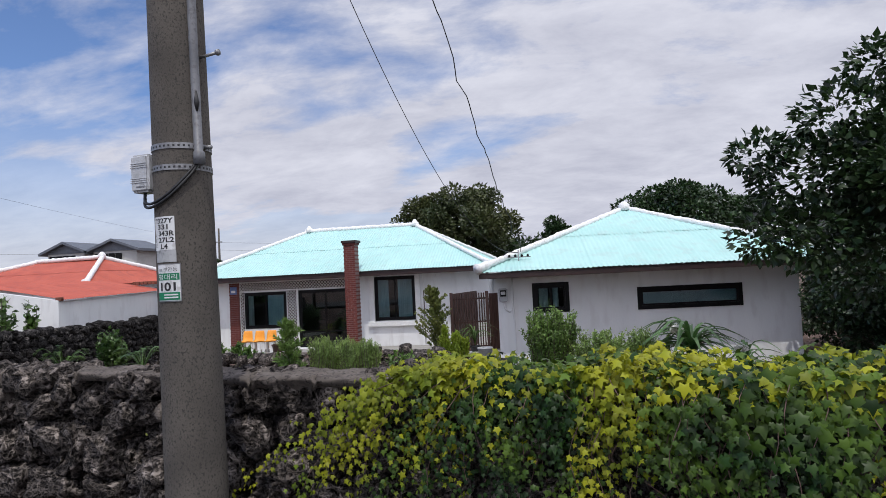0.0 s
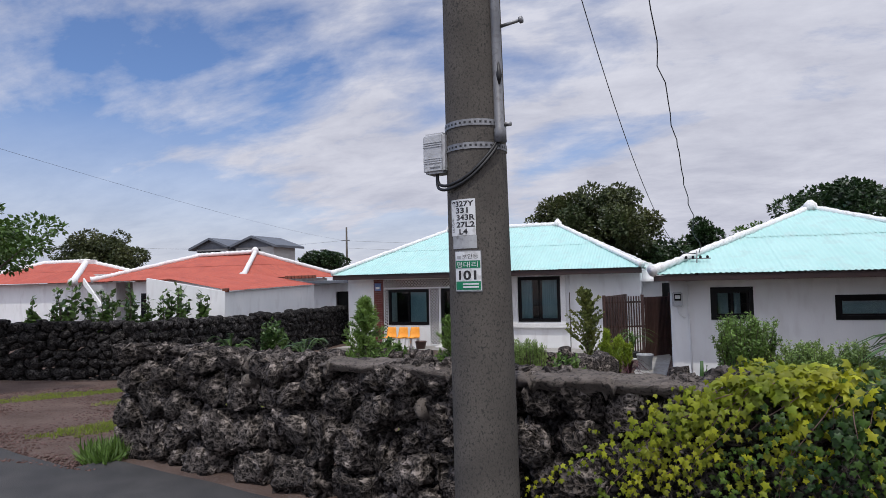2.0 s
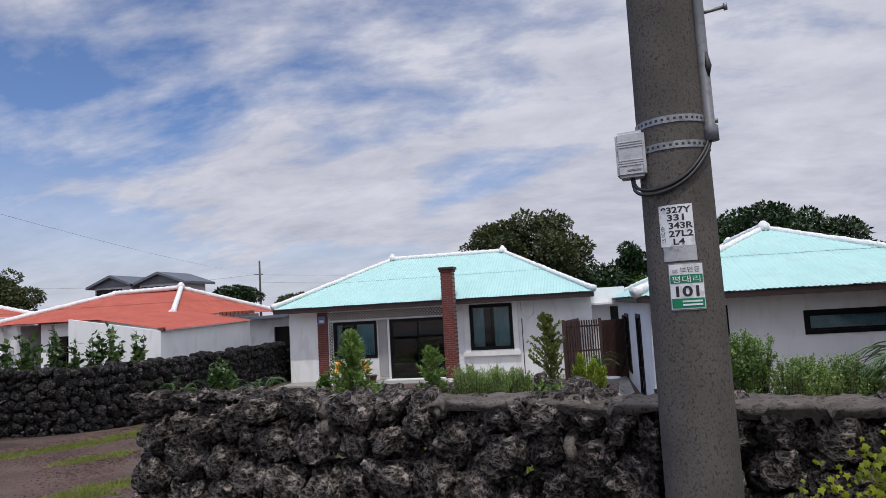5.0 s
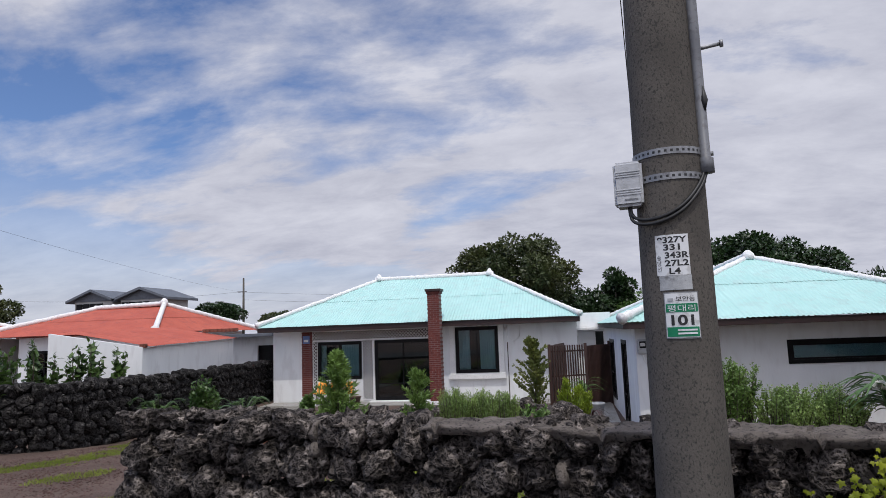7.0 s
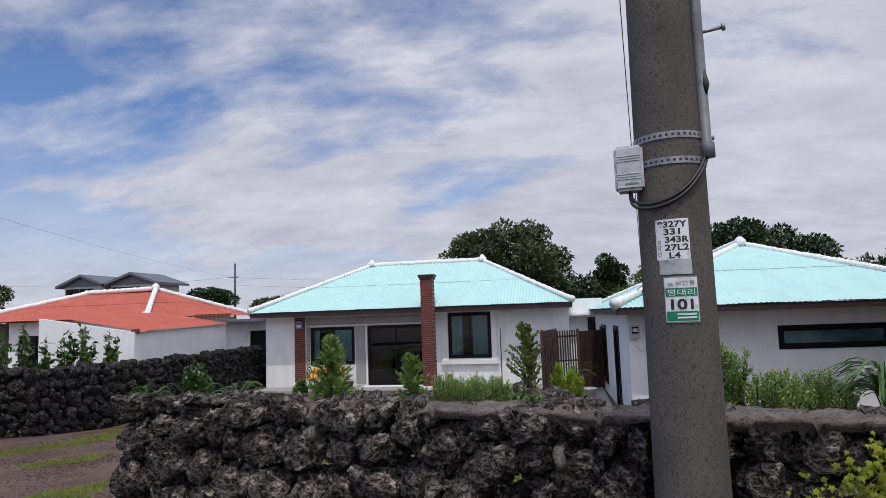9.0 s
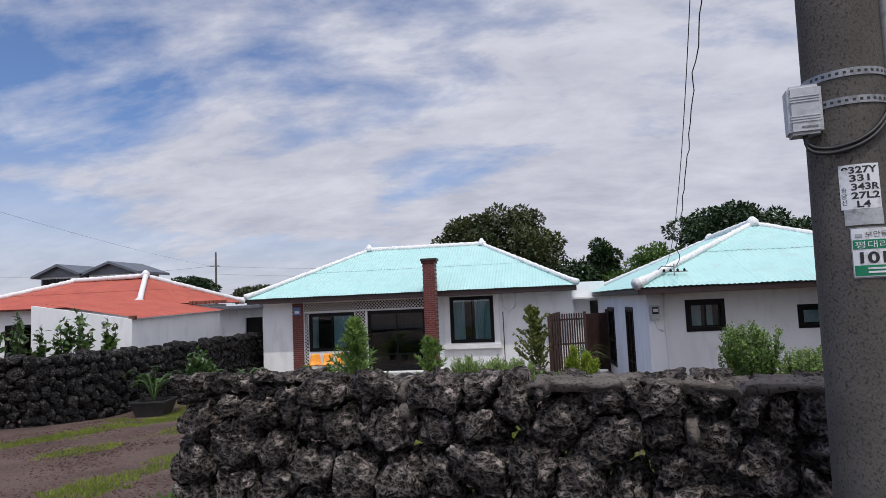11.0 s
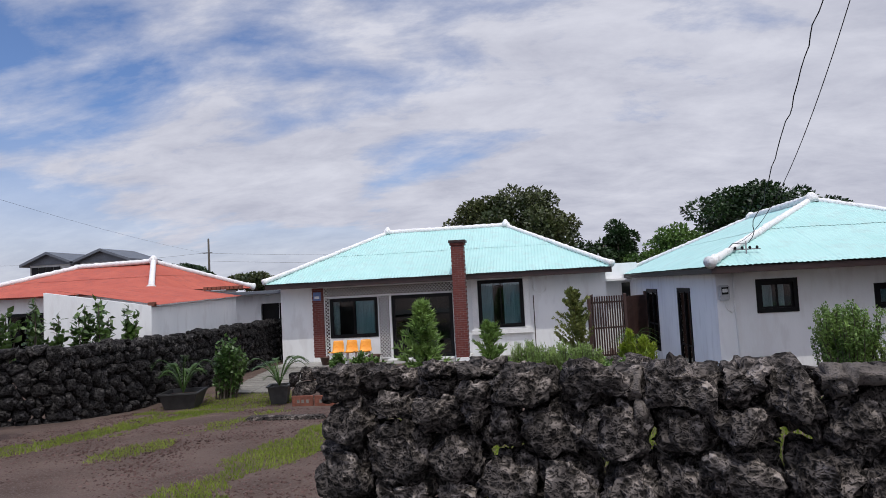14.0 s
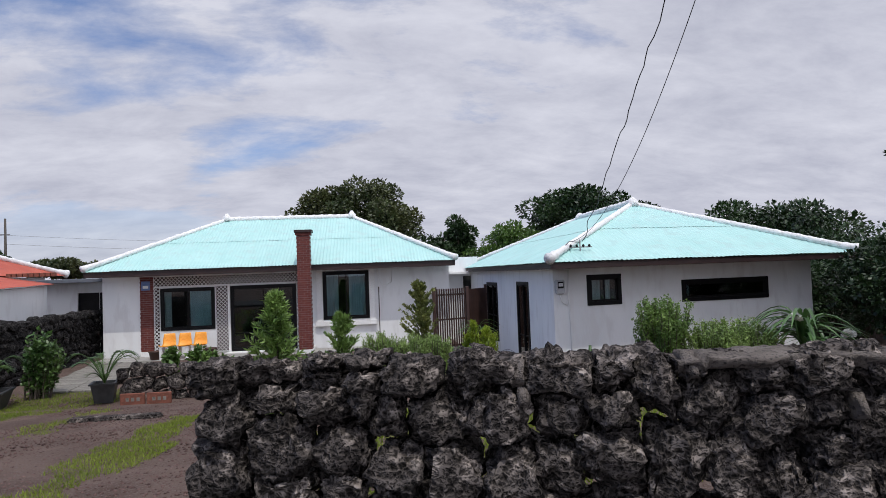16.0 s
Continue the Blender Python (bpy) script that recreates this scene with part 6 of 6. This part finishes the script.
stool = thing("plant_stool", "small white stool holding a potted spiky plant", "stool", at=(-2.05, 18.6, -0.84))
part("seat", box_bm(-0.2, 0.2, -0.15, 0.15, 0.26, 0.29, 0.006), WHITE, stool)
for lx in (-0.17, 0.17):
    for ly in (-0.12, 0.12):
        part("leg", box_bm(lx - 0.02, lx + 0.02, ly - 0.02, ly + 0.02, 0, 0.26, 0.004), WHITE, stool)
pot(-2.05, 18.6, -0.55, 0.10, 0.14, 0.16, POT_BLACK, "black plastic pot on a white stool")
pot(-1.75, 18.4, -0.84, 0.15, 0.20, 0.42, BOXGREY, "tall grey plastic pot beside the stool")
strap_plant("cordyline", "dark red spiky cordyline beside the cypresses", -1.95, 16.3, -0.84, 30, 0.6, 0.035, LEAF_RED, 273)

# ---- loose rocks, cactus, planters ----
rng = np.random.default_rng(77)
for k, (x, y, z, s) in enumerate(((-0.85, 14.3, -0.5, 0.24), (-0.55, 14.2, -0.6, 0.2), (-2.75, 15.0, -0.45, 0.3), (-2.45, 15.6, -0.5, 0.34), (-2.95, 16.2, -0.55, 0.3), (-2.6, 16.9, -0.6, 0.28), (-2.75, 17.6, -0.65, 0.25))):
    poly = np.array([(-s, -s), (s, -s * 0.9), (s * 0.9, s), (-s * 0.8, s * 0.9)])
    v, f, c = stone(poly, s * 1.7, 3, 0.06, rng)
    tagged(place("garden_rock", mesh("garden_rock", v, f, BASALT, True), m=pose(x, y, z + 0.1, 0, 0, k * 40)), "rough dark lava rock in the garden", "rock", "garden rocks")
    # each rock sits a little sunk into the bed
cact = thing("cactus", "small upright green cactus by the house wall", "cactus", at=(-0.42, 14.4, -0.5))
tube("stem", [(0, 0, -0.3), (0, 0, 0.15), (0.01, 0, 0.42)], [0.035, 0.04, 0.03], LEAF_CRINUM, cact)
tube("arm", [(0.03, 0, 0.18), (0.09, 0, 0.22), (0.1, 0, 0.34)], [0.02, 0.022, 0.016], LEAF_CRINUM, cact)
for k in range(2):
    tb = thing("terracotta_panel", "worn terracotta panel with faded marks leaning on the garden wall", "panel", group="terracotta panels", at=(-9.45 + k * 0.5, 14.92 - 0.02 * k, -0.84))
    part("panel", box_bm(-0.23, 0.23, -0.03, 0.03, 0, 0.22, 0.008), TERRACOTTA, tb)
    for j in range(3):
        part("mark", box_bm(-0.12 + j * 0.1, -0.06 + j * 0.1, -0.034, -0.031, 0.07, 0.14, 0), PAVER, tb)
kerb = thing("kerb_stone", "flat dark kerb stone on the driveway", "kerb stone", at=(-8.9, 12.6, -0.63))
part("stone", box_bm(-0.7, 0.7, -0.12, 0.12, -0.05, 0.05, 0.03, 2), BASALT, kerb)

# ---- ivy over the roadside wall ----


def ivy():
    rng = np.random.default_rng(300)
    th = tagged(place("ivy", None), "lush yellow-green ivy hanging over the stone wall", "ivy", kind="stuff")
    P, D, N, S = [], [], [], []
    T = []
    normal = np.array((0.217, 0.976, 0))
    along = np.array((0.976, -0.217, 0))
    # a carpet over the top of the wall, spilling forward
    for k in range(5200):
        u = rng.uniform(5.36, 10.45)
        if noise.noise((u * 2.2, 3.0, 0)) < -0.36:
            continue
        v = rng.uniform(-0.16, 0.5)
        hump = 0.10 * noise.noise((u * 1.7, 0, 0)) + 0.08 * noise.noise((u * 5, v * 5, 2)) + 0.06 * max(0, u - 7.0) * min(1.0, (v + 0.3) * 2) + rng.uniform(-0.05, 0.04)
        P.append(near_point(u, v, 1.06 + 0.015 + hump))
        D.append(along * rng.uniform(-1, 1) - normal * rng.uniform(-0.2, 1.1) + np.array((0, 0, rng.uniform(-0.7, 0.2))))
        N.append(np.array((0, 0, 1)) + rng.normal(size=3) * 0.55 - normal * 0.45)
        S.append(rng.uniform(0.03, 0.066))
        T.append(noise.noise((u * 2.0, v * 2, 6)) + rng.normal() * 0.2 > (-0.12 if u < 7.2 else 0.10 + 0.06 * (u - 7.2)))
    # strands down the face, in hanging bunches; those at the free end trail sideways
    strands = []
    for s in range(400):
        u = rng.uniform(5.36, 10.45)
        free = max(0.0, 1 - (u - 5.36) / 0.75)
        z, drift = 1.08, rng.normal() * 0.12 - (1.5 * free + 0.03) * rng.uniform(0.5, 1.0)
        bunch = noise.noise((u * 2.6, 8.0, 0))
        if bunch < -0.3 and free == 0 or (u > 7.6 and rng.random() < 0.4):
            continue
        length = (0.22 + 0.8 * rng.random()) * (0.85 + 1.0 * bunch)
        if free:
            length = rng.uniform(0.25, 0.85)
        broad = max(0.0, 1 - abs(u - 7.35) / 0.6)
        big = (0.042 + 0.035 * broad * (rng.random() > 0.4)) * rng.uniform(0.8, 1.2)
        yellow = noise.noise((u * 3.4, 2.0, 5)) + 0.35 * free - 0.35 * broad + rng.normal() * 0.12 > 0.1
        out = rng.uniform(0.04, 0.20)
        step = 0.045 + 0.3 * big
        pts = []
        n = int(length / step)
        for i in range(n):
            t = i / max(1, n - 1)
            uu = u + drift * t ** 0.8 * max(length, 0.5) + 0.03 * math.sin(9 * t + s)
            zz = z - length * t
            if zz < 0.03:
                break
            vv = -out * (0.5 + 0.5 * math.sin(math.pi * min(1, t * 1.3))) - 0.02
            pts.append(near_point(uu, vv, zz))
            for q in range(4 if free else 3):
                P.append(np.array(near_point(uu + rng.normal() * (0.02 + 0.5 * big), vv + rng.normal() * 0.03, zz + rng.normal() * 0.02)))
                D.append(along * rng.normal() * 0.45 - normal * rng.uniform(0.1, 0.6) + np.array((0, 0, -1.0)))
                N.append(-normal + np.array((0, 0, rng.uniform(0.5, 1.4))) + along * rng.normal() * 0.5)
                S.append(big * rng.uniform(0.65, 1.25) * (1 - 0.35 * t))
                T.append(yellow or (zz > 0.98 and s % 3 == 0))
        if len(pts) > 2 and s % 4 == 0:
            strands.append(tube_data(pts, 0.0025, 4, cap=False))
    P = np.array([tuple(p) for p in P])
    T = np.array(T)
    # paler sunlit colour mostly on top, darker shaded colour mostly on the face
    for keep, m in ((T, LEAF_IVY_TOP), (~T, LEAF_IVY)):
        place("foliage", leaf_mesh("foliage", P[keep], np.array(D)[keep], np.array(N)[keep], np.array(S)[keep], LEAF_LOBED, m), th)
    # bare twigs hanging where the leaves are thin
    for k in range(110):
        u = rng.choice([rng.normal(9.1, 0.25), rng.normal(10.1, 0.2), rng.uniform(6, 10)])
        p = np.array(near_point(u, -0.06, rng.uniform(0.5, 1.0)))
        pts = [p]
        for i in range(6):
            p = p + along * rng.normal() * 0.05 + normal * rng.normal() * 0.015 + np.array((0, 0, -rng.uniform(0.02, 0.13)))
            pts.append(p)
        strands.append(tube_data([tuple(q) for q in pts], 0.003, 4, cap=False))
    v, f = merge(strands)
    place("twig_tangle", mesh("twig_tangle", v, f, TWIG, True), th)


ivy()

# ---- grass, weeds, gravel ----


def grass(name, label, spots, hmin, hmax, seed, material=GRASS):
    rng = np.random.default_rng(seed)
    P = []
    for x0, x1, y0, y1, n, rag in spots:
        x, y = rng.uniform(x0, x1, n), rng.uniform(y0, y1, n)
        for a, b in zip(x, y):
            edge = min(a - x0, x1 - a) / (x1 - x0) * 2
            if edge + rag * (noise.noise((a * 1.6, b * 1.1, seed)) + 0.5 * noise.noise((a * 6, b * 6, 1))) > 0.32 * rag:
                P.append((a, b, land(a, b) - 0.005))
    P = np.array(P)
    D = rng.normal(size=P.shape) * 0.55
    D[:, 2] = 1
    S = rng.uniform(hmin, hmax, len(P))
    tagged(place(name, leaf_mesh(name, P, D, rng.normal(size=P.shape), S, LEAF_GRASS, material)), label, "grass", kind="stuff")


LEAF_GRASS = (np.array([(-0.07, 0, 0), (0.07, 0, 0), (-0.05, 0.55, 0.05), (0.05, 0.55, 0.05), (0, 1, 0.2)]), [(0, 1, 3, 2), (2, 3, 4)])
grass("drive_grass", "short yellow-green grass strips on the driveway", [(-12.1, -10.9, 7.4, 15.4, 15000, 1.1), (-8.05, -7.1, 5.9, 12.4, 13000, 1.0), (-10.1, -9.3, 8.6, 14.0, 4200, 1.7), (-12.9, -9.6, 13.9, 17.0, 14000, 1.0), (-7.9, -6.2, 11.2, 12.2, 2000, 1.2)], 0.03, 0.065, 310)
grass("garden_grass", "bright lawn grass behind the roadside wall", [(-6.2, 2.5, 6.1, 10.5, 26000, 0.6)], 0.05, 0.12, 311)
grass("wall_weeds", "tall weedy grass at the wall's end", [(-6.15, -5.6, 5.4, 5.95, 900, 0.6), (-5.9, -5.55, 5.2, 5.5, 250, 0.5)], 0.08, 0.24, 312, LEAF_BRIGHT)


def gravel():
    rng = np.random.default_rng(320)
    tmpl = (np.array([(-0.5, -0.4, 0), (0.5, -0.5, 0.05), (0.45, 0.5, 0), (-0.4, 0.45, 0.05), (0.05, 0.0, 0.5), (0, 0, -0.4)]), [(0, 1, 4), (1, 2, 4), (2, 3, 4), (3, 0, 4), (1, 0, 5), (2, 1, 5), (3, 2, 5), (0, 3, 5)])
    n = 24000
    x, y = rng.uniform(-13.0, -5.5, n), 5.0 + 11.5 * rng.random(n) ** 1.3
    z = np.array([land(a, b) for a, b in zip(x, y)])
    P = np.stack([x, y, z], 1)
    D = np.stack([rng.normal(size=n), rng.normal(size=n), rng.normal(size=n) * 0.2], 1)
    N = rng.normal(size=(n, 3)) * 0.3 + np.array((0, 0, 1))
    tagged(place("gravel", leaf_mesh("gravel", P, D, N, rng.uniform(0.01, 0.034, n) * rng.uniform(0.6, 1.2, n), tmpl, GRAVEL)), "loose reddish scoria gravel on the driveway", "gravel", kind="stuff")


gravel()
